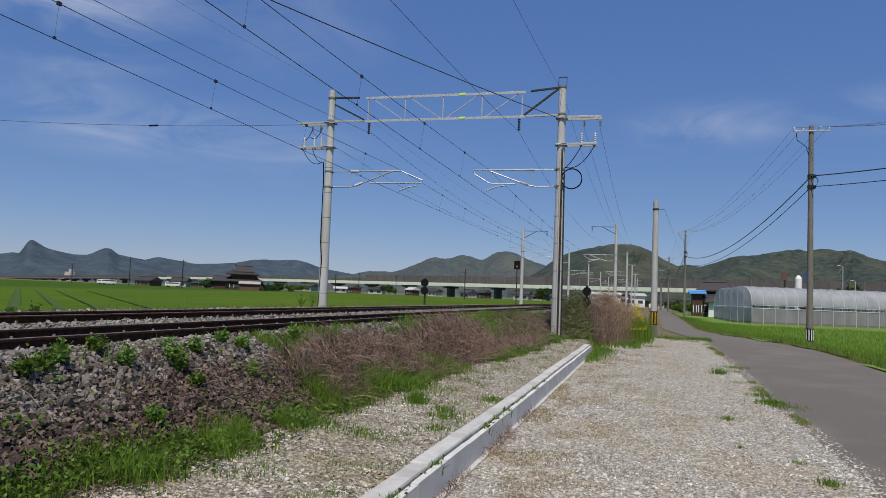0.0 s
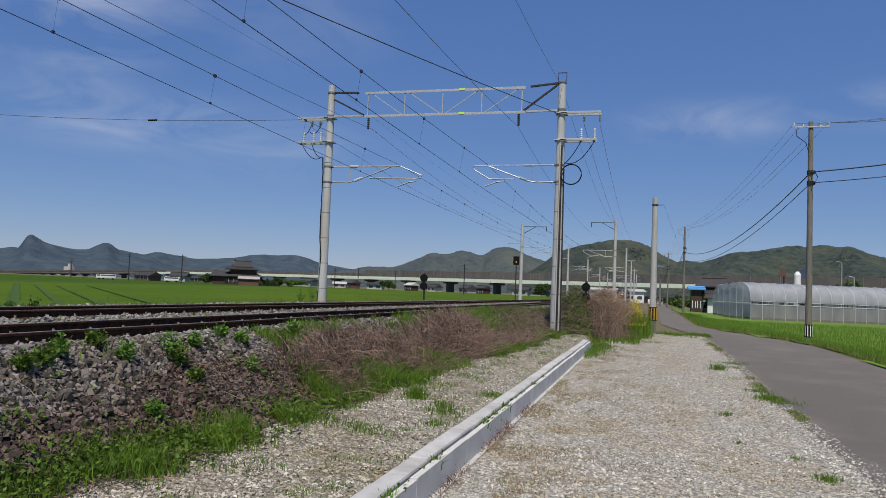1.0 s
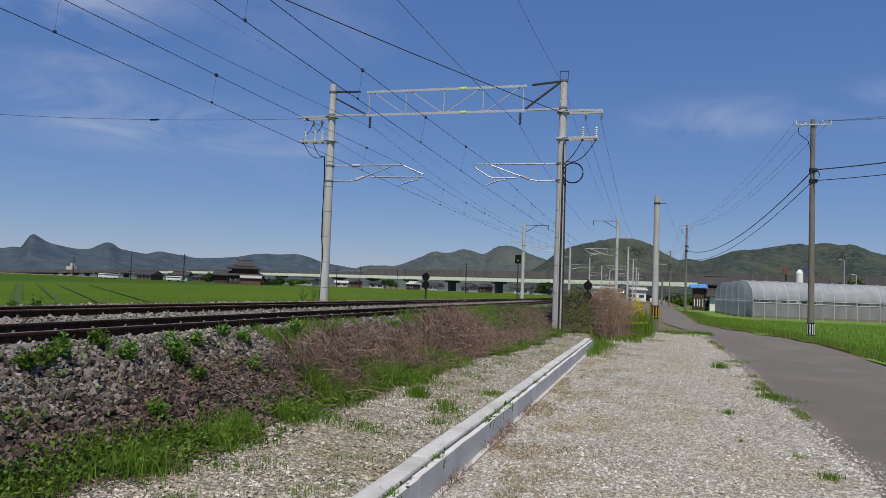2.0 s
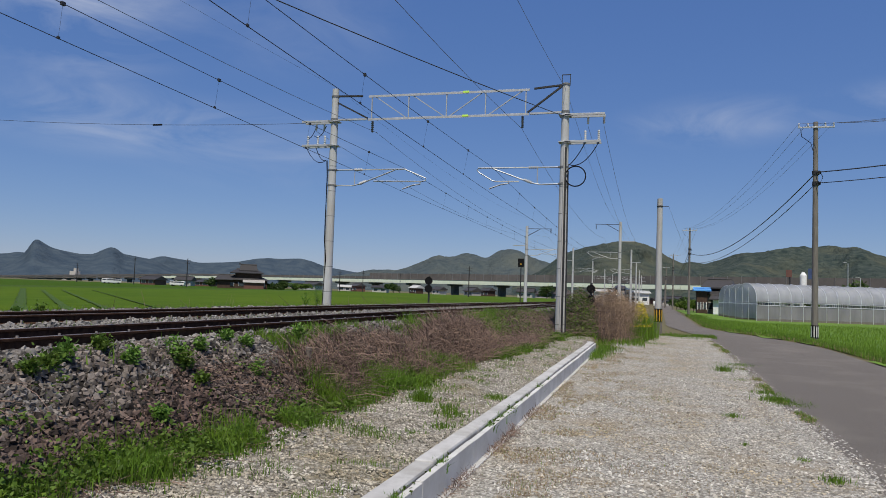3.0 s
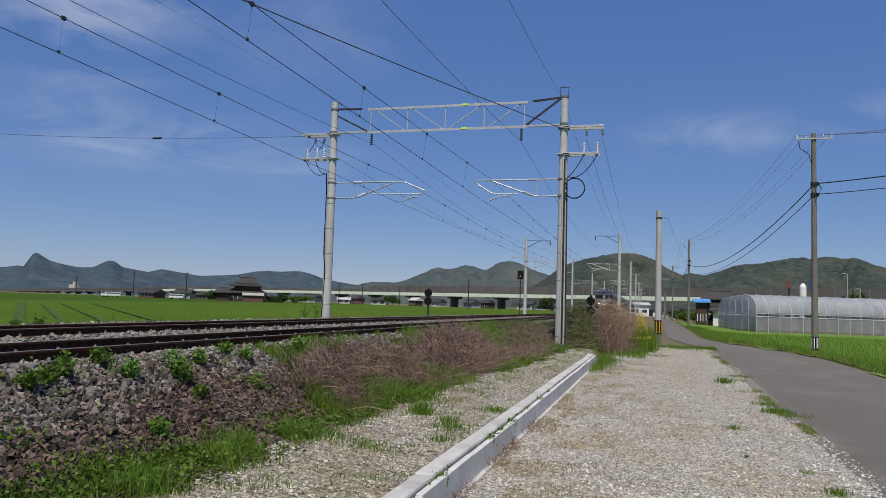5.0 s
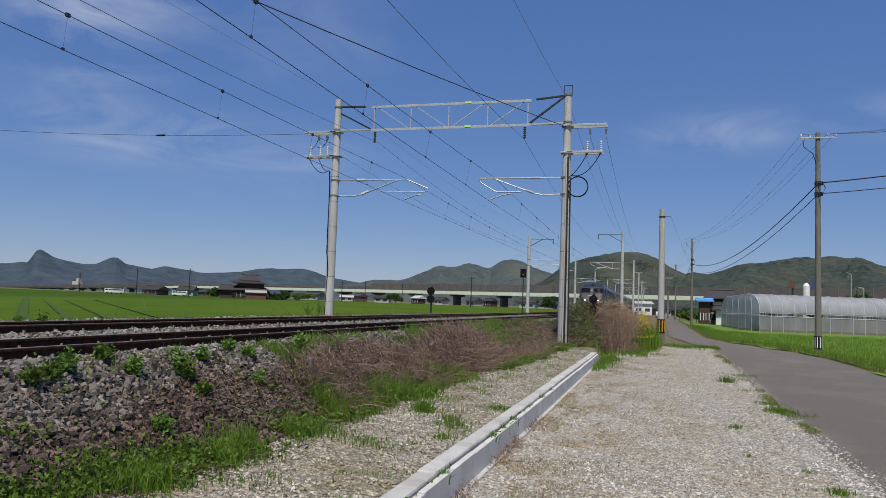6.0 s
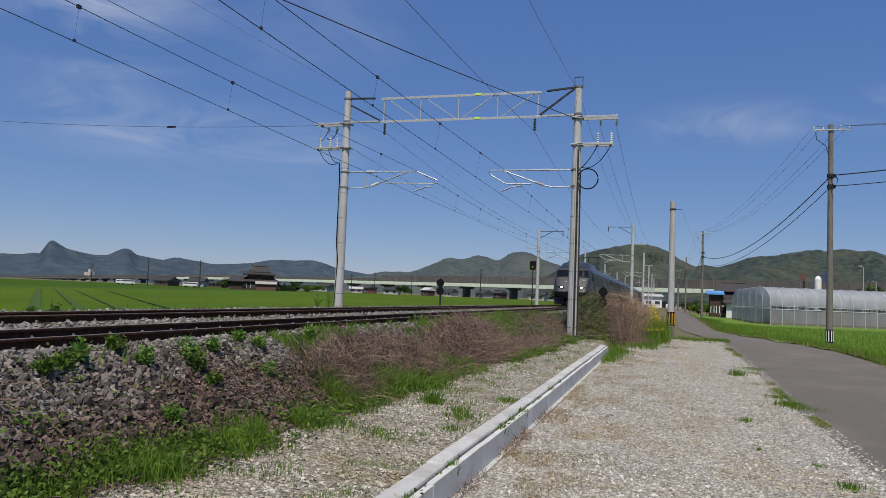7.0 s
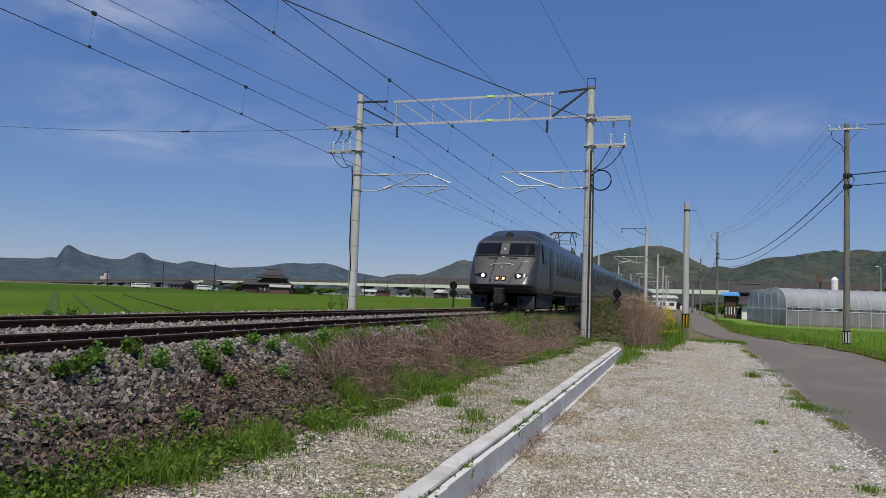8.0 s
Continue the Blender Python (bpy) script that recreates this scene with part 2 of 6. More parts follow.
M_WHITE = mat("white_paint", (0.78, 0.78, 0.77), (0.66, 0.66, 0.65), 2, 0.7)


# ---- builders ----
def mesh(name, verts, faces, material, smooth=False):
    me = bpy.data.meshes.new(name)
    me.from_pydata(verts, [], faces)
    me.materials.append(material)
    if smooth:
        me.shade_smooth()
    me.update()
    return me


def thing(name, loc, label, category, group="", kind=""):
    ob = new(name)
    ob.location = loc
    return tagged(ob, label, category, group, kind)


def part(name, bm, material, parent, label="", smooth=False):
    me = bpy.data.meshes.new(name)
    bmesh.ops.recalc_face_normals(bm, faces=bm.faces)
    bm.to_mesh(me)
    bm.free()
    me.materials.append(material)
    if smooth:
        me.shade_smooth()
        me.set_sharp_from_angle(angle=radians(40))
    ob = new(name, me)
    ob.parent = parent
    return tagged(ob, label)


def solo(name, bm, material, loc, label, category, group="", kind="", smooth=False):
    ob = part(name, bm, material, None, label, smooth)
    ob.location = loc
    return tagged(ob, "", category, group, kind)


def box(bm, c, s, m=None, bevel=0.0):
    t = Matrix.Translation(c) @ (m or Matrix()) @ Matrix.Diagonal((*s, 1))
    r = bmesh.ops.create_cube(bm, size=1, matrix=t)
    if bevel:
        es = {e for v in r["verts"] for e in v.link_edges}
        bmesh.ops.bevel(bm, geom=list(es), offset=bevel, segments=2, affect="EDGES", profile=0.5)
    return bm


def bar(bm, p, q, r, r2=None, n=8, caps=True):
    p, q = Vector(p), Vector(q)
    d = q - p
    m = Matrix.Translation((p + q) / 2) @ d.to_track_quat("Z", "Y").to_matrix().to_4x4()
    bmesh.ops.create_cone(bm, cap_ends=caps, segments=n, radius1=r, radius2=r if r2 is None else r2, depth=d.length, matrix=m)
    return bm


def beam(bm, p, q, w, h):
    """A square bar from p to q."""
    p, q = Vector(p), Vector(q)
    d = q - p
    m = d.to_track_quat("X", "Z").to_matrix().to_4x4()
    return box(bm, (p + q) / 2, (d.length, w, h), m)


def pipe(bm, pts, r, n=6):
    """A bent round bar through pts."""
    pts = [Vector(p) for p in pts]
    rings = []
    for i, p in enumerate(pts):
        d = (pts[min(i + 1, len(pts) - 1)] - pts[max(i - 1, 0)]).normalized()
        q = d.to_track_quat("Z", "Y")
        rings.append([bm.verts.new(p + q @ Vector((r * math.cos(a), r * math.sin(a), 0))) for a in (2 * math.pi * k / n for k in range(n))])
    for a, b in zip(rings, rings[1:]):
        for k in range(n):
            bm.faces.new((a[k], a[(k + 1) % n], b[(k + 1) % n], b[k]))
    bm.faces.new(rings[0])
    bm.faces.new(rings[-1])
    return bm


def B():
    return bmesh.new()


def blend(x, xs, zs):
    if x <= xs[0]:
        return zs[0]
    for k in range(1, len(xs)):
        if x < xs[k]:
            return zs[k - 1] + (zs[k] - zs[k - 1]) * (x - xs[k - 1]) / (xs[k] - xs[k - 1])
    return zs[-1]


# ---- ground ----
PX = [-4500, -18, -14.6, -13.6, -13.1, -12.3, -11.7, -9.9, -9.6, -8.1, -7.8, -6.3, -6.1, -5.8, -5.55, -4.35, -2.32, -2.28, -1.9, 2.6, 8.4, 10.0, 4500]
PZ = [0.90, 0.90, 0.80, 1.05, 1.31, 1.31, 1.24, 1.24, 1.28, 1.28, 1.24, 1.24, 1.28, 1.27, 1.18, 0.36, 0.26, -0.02, 0.0, 0.0, -0.05, -0.15, -0.15]


def gz(x, y):
    z = blend(x, PX, PZ)
    if -5.9 < x < -2.4:
        z += 0.05 * noise.noise((x * 1.1, y * 0.6, 3.1)) + 0.03 * noise.noise((x * 3, y * 3, 7))
        z += 0.10 * min(1, max(0, (y - 22) / 8)) if x > -4.6 else 0
    elif -1.9 < x < 8:
        z += 0.018 * noise.noise((x * 0.6, y * 0.4, 1.3)) * min(1, (x + 1.9) * 2)
    return z


def sheet(name, xs, ys, dz, material, label, category, keep=None, kind="structure"):
    verts, faces, idx = [], [], {}
    for j, y in enumerate(ys):
        for i, x in enumerate(xs):
            idx[i, j] = len(verts)
            verts.append((x, y, gz(x, y) + dz))
    for j in range(len(ys) - 1):
        for i in range(len(xs) - 1):
            if not keep or keep((xs[i] + xs[i + 1]) / 2, (ys[j] + ys[j + 1]) / 2):
                faces.append((idx[i, j], idx[i + 1, j], idx[i + 1, j + 1], idx[i, j + 1]))
    me = mesh(name, verts, faces, material, True)
    return tagged(new(name, me), label, category, "", kind)


def lin(a, b, n):
    return [a + (b - a) * k / n for k in range(n + 1)]


YS = [-120, -60, -30, -12] + lin(-5, 50, 110)[0:] + lin(52, 120, 34) + [130, 150, 180, 220, 280, 400, 700, 1200, 2200, 4500]
XS = [-4500, -2000, -900, -400, -200, -100, -60, -35, -25, -18, -16, -14.6, -13.6, -13.1, -12.3, -11.7, -9.9, -8, -6.3, -5.8, -5.55] + lin(-5.3, -2.32, 12) + [-2.28, -1.9] + lin(-1.4, 8.4, 20) + [9, 10, 14, 25, 60, 150, 400, 900, 2000, 4500]
sheet("ground", XS, YS, -0.03, M_SOIL, "brown soil ground with sparse grass, reaching the hills", "ground")
sheet("gravel_strip", lin(-4.5, -2.32, 16), lin(-5, 31.5, 110), 0.0, M_STRIP, "grey-tan gravel strip between the embankment and kerb", "gravel")
sheet("ballast_bed", [-13.4, -13.1, -12.3, -11.7, -9.9, -9.6, -8.1, -7.8, -6.3, -6.1, -5.8, -5.55, -5.2, -4.9, -4.6, -4.3], lin(-12, 60, 100) + lin(70, 420, 35), 0.01, M_BALLAST, "crushed-stone ballast bed under the railway tracks, darkened for shade between stones", "ballast")


def lot_edge(y):
    """Right edge of the gravel lot, beside the asphalt."""
    return 2.78 + 0.35 * max(0, min(1, (y - 18) / 14)) + 0.10 * noise.noise((y * 0.8, 0, 2)) + 0.05 * noise.noise((y * 3, 4, 2))


verts, faces = [], []
rows_y = lin(-5, 45.5, 200)
for y in rows_y:
    e = lot_edge(y)
    for k in range(25):
        x = -1.99 + (e + 1.99) * k / 24
        verts.append((x, y, gz(x, y) + 0.012 - (0.008 if k == 24 else 0)))
for j in range(len(rows_y) - 1):
    for k in range(24):
        a = j * 25 + k
        faces.append((a, a + 1, a + 26, a + 25))
tagged(new("gravel_lot", mesh("gravel_lot", verts, faces, M_GRAVEL, True)), "pale crushed gravel lot with straw-coloured worn patches", "gravel", "", "structure")


def road_mid(y):
    """Centre and half width of the asphalt road; it swings right towards the near end."""
    t = max(0, min(1, (y - 38) / 26))
    s = t * t * (3 - 2 * t)
    near_c, near_h = 4.75 + 0.03 * max(0, min(y, 45) - 8), 2.6
    return near_c * (1 - s) + (2.55 + max(0, y - 64) * 0.012) * s, near_h * (1 - s) + 1.3 * s


verts, faces = [], []
rows_y = lin(-12, 90, 130) + lin(95, 340, 40)
for y in rows_y:
    c, h = road_mid(y)
    for k in range(9):
        u = -1 + k / 4
        x = c + u * h + (0.05 * noise.noise((y * 0.9, u, 5)) if abs(u) == 1 else 0)
        verts.append((x, y, gz(x, y) + 0.008 + 0.03 * (1 - u * u)))
for j in range(len(rows_y) - 1):
    for k in range(8):
        a = j * 9 + k
        faces.append((a, a + 1, a + 10, a + 9))
tagged(new("road", mesh("road", verts, faces, M_ASPHALT, True)), "narrow worn grey asphalt farm road without markings", "road", "", "structure")



def field_split(x, y):
    """Border between the bright near paddy and the darker ones further out."""
    return x > -64 - 0.24 * max(0, y - 50)


GX = [-700, -500, -380, -300, -240, -200, -170, -140] + lin(-125, -15.0, 60)
GY = lin(-40, 330, 130)
sheet("paddy_field", GX, GY, 0.14, M_FIELD_L, "bright green young rice paddy beyond the tracks", "field", keep=field_split)
sheet("paddy_field_far", GX, GY, 0.14, M_FIELD_F, "darker green paddy fields further out", "field", keep=lambda x, y: not field_split(x, y))
for x, y, dx, dy, w, l, bow in ((-17.2, 16.6, -0.716, 0.698, 0.42, 54, 0.0), (-17.6, 18.9, -0.716, 0.70, 0.30, 46, 0.0), (-17.6, 20.7, -0.716, 0.71, 0.22, 48, 0.0), (-18.2, 24.0, -0.70, 0.72, 0.18, 50, 0.0)):
    d, q = Vector((dx, dy, 0)).normalized(), Vector((-dy, dx, 0)).normalized()
    bm = B()
    ribs = []
    for k in range(41):
        u = k / 40
        c = Vector((x, y, 0)) + d * l * u + q * bow * 4 * u * (1 - u)
        half = w * (0.5 + 0.25 * noise.noise((k * 0.7, x, 1)))
        ribs.append([bm.verts.new((c + q * o * half) + Vector((0, 0, 1.052 + e))) for o, e in ((-1, 0.03), (-0.5, 0.0), (0.5, 0.0), (1, 0.03))])
    for r0, r1 in zip(ribs, ribs[1:]):
        for k in range(3):
            bm.faces.new((r0[k], r0[k + 1], r1[k + 1], r1[k]))
    solo("wheel_track", bm, M_FURROW, (0, 0, 0), "darker green wheel track through the rice paddy", "furrow", "wheel tracks in the paddy", "structure")
bund = []
for k in range(61):
    y = 20 + 230 * k / 60
    x = -64 - 0.24 * max(0, y - 50)
    bund += [(x + 0.9, y, 0.98), (x + 0.3, y, 1.20), (x - 0.3, y, 1.20), (x - 0.9, y, 0.98)]
tagged(new("paddy_bund", mesh("paddy_bund", bund, [(4 * k + j, 4 * k + j + 1, 4 * k + j + 5, 4 * k + j + 4) for k in range(60) for j in range(3)], M_FURROW)), "low dark grassy bund between the paddies", "bund", "", "structure")
sheet("green_field", [5.2, 6.5, 8.0, 8.6, 9, 10, 12, 16, 22, 30, 45, 70, 120, 250], lin(-12, 170, 150), 0.05, M_FIELD_R, "green grassy field beside the farm road", "field",
      keep=lambda x, y: x > road_mid(y)[0] + road_mid(y)[1] + 0.25)

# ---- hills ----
# Air haze is mixed into these base colours as blue, strongest on the far hills.
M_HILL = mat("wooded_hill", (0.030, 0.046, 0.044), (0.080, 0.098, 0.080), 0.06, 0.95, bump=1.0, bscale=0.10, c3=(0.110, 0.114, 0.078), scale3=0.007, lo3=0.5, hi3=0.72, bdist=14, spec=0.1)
M_HILL_MID = mat("haze_tinted_wooded_hill", (0.052, 0.070, 0.078), (0.088, 0.106, 0.106), 0.05, 0.95, bump=1.0, bscale=0.08, c3=(0.10, 0.112, 0.100), scale3=0.007, bdist=12, spec=0.1)
M_HILL_FAR = mat("haze_tinted_far_hill", (0.044, 0.064, 0.090), (0.068, 0.090, 0.112), 0.02, 1.0, bump=1.0, bscale=0.03, bdist=14, spec=0.0)


def hill(label, ridge, dist, deep, material, seed, rough, soft):
    """A range of hills round the eye at a distance; ridge: azimuth in degrees and height over distance of its tops and saddles."""
    az_r, h_r = [p[0] for p in ridge], [p[1] for p in ridge]
    na, nr = int((az_r[-1] - az_r[0]) / 0.10), 34
    verts, faces = [], []
    for i in range(na + 1):
        az = az_r[0] + (az_r[-1] - az_r[0]) * i / na
        top = sum(blend(az + d, az_r, h_r) * w for d, w in ((-2 * soft, 0.2), (-soft, 0.2), (0, 0.2), (soft, 0.2), (2 * soft, 0.2)))
        for j in range(nr + 1):
            v = j / nr
            bend = noise.fractal((az * 0.22, v * 2, seed), 1.0, 2.0, 3)
            r = dist + deep * (v - 0.6) + deep * 0.12 * bend
            x, y = r * math.sin(radians(az)), r * math.cos(radians(az))
            prof = (v / 0.6) ** 0.85 if v < 0.6 else math.cos((v - 0.6) / 0.4 * math.pi / 2)
            gully = noise.ridged_multi_fractal((x / 420 + seed, y / 420, seed), 0.9, 2.1, 5, 1.0, 2.0) - 1.1
            fine = noise.fractal((x / 46, y / 46 + seed, 1), 0.9, 2.0, 4)
            crest = max(0.0, 1 - abs(v - 0.6) / 0.22)       # the skyline keeps its height; gullies cut the flanks
            z = dist * top * prof * (1 + rough * gully * (2.4 if v < 0.5 else 0.5) * (1 - crest) + 0.5 * rough * fine) + 2.0 + 1.5 * crest
            verts.append((x, y, z - 1.5))
    for i in range(na):
        for j in range(nr):
            a = i * (nr + 1) + j
            faces.append((a, a + 1, a + nr + 2, a + nr + 1))
    return tagged(new("hill", mesh("hill", verts, faces, material, True)), label, "hill", "hills on the horizon", "structure")


hill("rocky hills far beyond the paddies, coloured blue-grey for haze", [(-54, 0.012), (-49, 0.013), (-47, 0.016), (-46.1, 0.0255), (-45.75, 0.0335), (-45.45, 0.045), (-45.2, 0.0475), (-44.9, 0.0443), (-44.3, 0.0374), (-43.3, 0.0335), (-42.2, 0.031), (-41.6, 0.0327), (-40.8, 0.0405), (-40.4, 0.042), (-40.1, 0.040), (-39.7, 0.0345), (-38.7, 0.0317), (-37.5, 0.028), (-36.6, 0.020), (-34.5, 0.010)], 3200, 900, M_HILL_FAR, 1.7, 0.035, 0.09)
hill("low ridge far beyond the paddies, coloured blue-grey for haze", [(-52, 0.026), (-47, 0.028), (-46.3, 0.031), (-44, 0.028), (-39, 0.027), (-37.8, 0.030), (-37.1, 0.034), (-35.4, 0.030), (-34.3, 0.0275), (-31.6, 0.0313), (-30.4, 0.0365), (-29.4, 0.038), (-28.4, 0.0373), (-27.1, 0.0388), (-26.1, 0.035), (-25.3, 0.030), (-22.8, 0.0235), (-17, 0.02), (-12, 0.006)], 3900, 800, M_HILL_FAR, 4.2, 0.02, 0.12)
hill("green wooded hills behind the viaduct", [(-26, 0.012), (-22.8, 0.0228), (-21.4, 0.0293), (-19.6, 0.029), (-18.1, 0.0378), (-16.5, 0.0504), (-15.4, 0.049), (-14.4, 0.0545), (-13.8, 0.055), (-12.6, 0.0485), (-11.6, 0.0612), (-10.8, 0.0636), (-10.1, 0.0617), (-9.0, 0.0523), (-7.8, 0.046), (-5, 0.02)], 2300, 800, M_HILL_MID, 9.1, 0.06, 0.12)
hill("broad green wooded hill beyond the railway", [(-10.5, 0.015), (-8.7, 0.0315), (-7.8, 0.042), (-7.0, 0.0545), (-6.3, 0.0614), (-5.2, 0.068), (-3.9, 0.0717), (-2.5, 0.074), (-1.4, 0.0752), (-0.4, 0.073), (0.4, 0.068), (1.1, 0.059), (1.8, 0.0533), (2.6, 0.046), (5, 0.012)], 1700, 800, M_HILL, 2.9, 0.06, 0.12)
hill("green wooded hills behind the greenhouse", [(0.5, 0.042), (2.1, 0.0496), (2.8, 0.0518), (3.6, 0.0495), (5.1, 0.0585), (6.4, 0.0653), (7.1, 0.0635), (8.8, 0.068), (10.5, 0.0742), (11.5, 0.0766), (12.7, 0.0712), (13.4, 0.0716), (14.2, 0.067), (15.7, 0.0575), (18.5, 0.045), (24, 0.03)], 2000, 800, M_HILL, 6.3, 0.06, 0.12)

# ---- railway tracks ----
RAIL_Z = 1.42


def rail_profile():
    half = [(0.064, 0), (0.064, 0.012), (0.012, 0.035), (0.008, 0.115), (0.0325, 0.125), (0.0325, 0.148), (0.026, 0.153)]
    return half + [(-x, z) for x, z in reversed(half)]


def track(cx, label):
    tr = thing("railway_track", (cx, 0, RAIL_Z - 0.153), label, "railway track", "railway tracks", "structure")
    y0, y1 = -15, 420
    for side in (-1, 1):
        bm, prof = B(), rail_profile()
        a = [bm.verts.new((side * 0.566 + x, y0, z)) for x, z in prof]
        b = [bm.verts.new((side * 0.566 + x, y1, z)) for x, z in prof]
        for k in range(len(prof)):
            bm.faces.new((a[k], a[(k + 1) % len(prof)], b[(k + 1) % len(prof)], b[k]))
        rail = part("rail", bm, M_RAIL, tr, "rusty brown steel rail")
        bm = B()
        box(bm, (side * 0.566, (y0 + y1) / 2, 0.1545), (0.045, y1 - y0, 0.003))
        part("running_surface", bm, M_HEAD, rail, "worn bright rail head")
    sl = B()
    box(sl, (0, 0, -0.075), (2.1, 0.2, 0.14), bevel=0.012)
    clip = B()
    for side in (-1, 1):
        for s in (-1, 1):
            box(clip, (side * 0.566 + s * 0.085, 0, 0.018), (0.05, 0.09, 0.035), bevel=0.008)
            bar(clip, (side * 0.566 + s * 0.1, 0, 0.03), (side * 0.566 + s * 0.1, 0, 0.080), 0.018, n=6)
    s_ob = part("sleeper", sl, M_SLEEPER, tr)
    c_ob = part("rail_clip", clip, M_STEEL_OLD, s_ob)
    s_ob.location.y = -6
    for k in range(1, 120):
        s2 = new("sleeper", s_ob.data)
        s2.parent, s2.location = tr, (0, -6 + 0.655 * k, 0)
        c2 = new("rail_clip", c_ob.data)
        c2.parent = s2
    return tr


M_STEEL_OLD = mat("old_clip", (0.36, 0.32, 0.29), (0.24, 0.20, 0.17), 9, 0.7, 0.4)
track(-6.88, "near railway track with rusty rails on ballast")
track(-10.66, "second railway track with rusty rails on ballast")

# ---- concrete kerb ----
kerb = thing("kerb", (-2.14, 0, 0), "long pale concrete trough kerb beside the gravel lot", "kerb", "", "structure")
bm = B()
box(bm, (0.125, 0, 0.11), (0.072, 1.997, 0.40), bevel=0.003)
front = part("front_panel", bm, M_PANEL, kerb)
bm = B()
box(bm, (-0.055, 0, 0.125), (0.215, 1.99, 0.42), bevel=0.03)
back = part("cap_block", bm, M_CONC, kerb)
rng = random.Random(5)
for k in range(17):
    y = -4.5 + 2.0 * k
    f, b = (front, back) if k == 0 else (new("front_panel", front.data), new("cap_block", back.data))
    f.parent = b.parent = kerb
    f.location = (rng.uniform(-.001, .001), y, rng.uniform(-.008, .006))
    b.location = (rng.uniform(-.005, .005), y + 0.7, rng.uniform(-.006, .006))
    f.rotation_euler.z = rng.uniform(-.0006, .0006)
bm = B()
box(bm, (0.06, 0, 0.12), (0.06, 34, 0.22))
bm.verts.ensure_lookup_table()
base = part("channel_fill", bm, M_SOIL, kerb, "dirt-filled slot between the kerb blocks")
base.location.y = 12.5
part("footing", box(B(), (0.19, 12.5, 0.0), (0.07, 34, 0.06), bevel=0.01), M_CONC, kerb, "pale concrete footing strip")
bm = B()
box(bm, (-0.42, 29.45, 0.12), (0.9, 0.2, 0.40), pose(0, 0, 0, 0, 0, -18), bevel=0.02)
part("end_block", bm, M_CONC, kerb)

# ---- catenary portal over the tracks ----
M_CLAMP = mat("clamp_steel", (0.20, 0.20, 0.20), (0.15, 0.15, 0.15), 6, 0.6, 0.3)
PY, RX, LX = 30.5, -3.60, -14.18
G_MAST = "railway catenary masts"


def pole_part(parent, x, z0, z1, r0, r1, material=M_POLE, name="pole"):
    bm = B()
    bar(bm, (x, 0, z0), (x, 0, z1), r0, r1, n=20)
    return part(name, bm, material, parent, "", True)


def insulator(parent, p, q, r=0.05, n=5, material=M_PORC):
    """Ribbed insulator from p to q."""
    bm, p, q = B(), Vector(p), Vector(q)
    bar(bm, p, q, r * 0.45, n=8)
    for k in range(n):
        c = p.lerp(q, (k + 0.5) / n)
        d = (q - p).normalized() * ((q - p).length / n * 0.28)
        bar(bm, c - d, c + d, r, r * 0.6, n=10)
    return part("insulator", bm, material, parent, "", True)


def cantilever(parent, px, s, far=False, zu=7.48, zl=6.77):
    """Hinged wire support on the pole at px, reaching to the side s (-1 or 1)."""
    bm = B()
    bar(bm, (px, 0, zu), (px + s * (3.55 if far else 3.7), 0, zu), 0.029)
    part("top_tube", bm, M_STEEL, parent)
    bm = B()
    pipe(bm, [(px, 0, zl), (px + s * 1.0, 0, zl - 0.02), (px + s * 1.4, 0, zl + 0.06), (px + s * 3.05, 0, zu - 0.03)], 0.029)
    part("brace_tube", bm, M_STEEL, parent)
    bm = B()
    if far:
        pipe(bm, [(px + s * 3.5, 0, zu), (px + s * 4.3, 0, zu - 0.33), (px + s * 4.52, 0, zu - 0.42), (px + s * 4.5, 0, zu - 0.53), (px + s * 4.3, 0, zu - 0.56), (px + s * 2.05, 0, zu - 0.53)], 0.028)
    else:
        pipe(bm, [(px + s * 3.65, 0, zu), (px + s * 3.76, 0, zu - 0.08), (px + s * 3.65, 0, zu - 0.2), (px + s * 3.05, 0, zu - 0.56), (px + s * 2.9, 0, zu - 0.59), (px + s * 1.9, 0, zu - 0.6)], 0.028)
    part("registration_tube", bm, M_STEEL, parent)
    bm = B()
    a0, a1 = (4.25, 3.42) if far else (2.35, 3.19)
    pipe(bm, [(px + s * a0, 0, zu - 0.56), (px + s * a0, 0, zu - 0.68), (px + s * (0.6 * a0 + 0.4 * a1), 0, zu - 0.72), (px + s * a1, 0, zu - 0.90)], 0.030)
    part("steady_arm", bm, M_STEEL, parent)
    bm = B()
    bar(bm, (px + s * 1.12, 0, zl), (px + s * 1.12, 0, zu), 0.020)
    part("strut", bm, M_STEEL, parent)
    insulator(parent, (px + s * 1.1, 0, zu), (px + s * 1.5, 0, zu), 0.075)
    insulator(parent, (px + s * 1.35, 0, zl + 0.06), (px + s * 1.7, 0, zl + 0.20), 0.075)
    for z in (zu, zl):
        bm = B()
        box(bm, (px + s * 0.18, 0, z), (0.12, 0.2, 0.08), bevel=0.01)
        bar(bm, (px, 0, z - 0.035), (px, 0, z + 0.035), 0.195, n=16)
        part("pole_clamp", bm, M_CLAMP, parent)


def crossarm(parent, px, s, z, length, hang=()):
    bm = B()
    for dy in (-0.2, 0.2):
        box(bm, (px + s * length / 2, dy, z), (length, 0.06, 0.09), bevel=0.006)
    box(bm, (px, 0, z), (0.5, 0.46, 0.05), bevel=0.006)
    part("crossarm", bm, M_STEEL, parent)
    for h, up in hang:
        insulator(parent, (px + s * h, 0, z + (0.08 if up else -0.08)), (px + s * h, 0, z + (0.5 if up else -0.38)), 0.06)


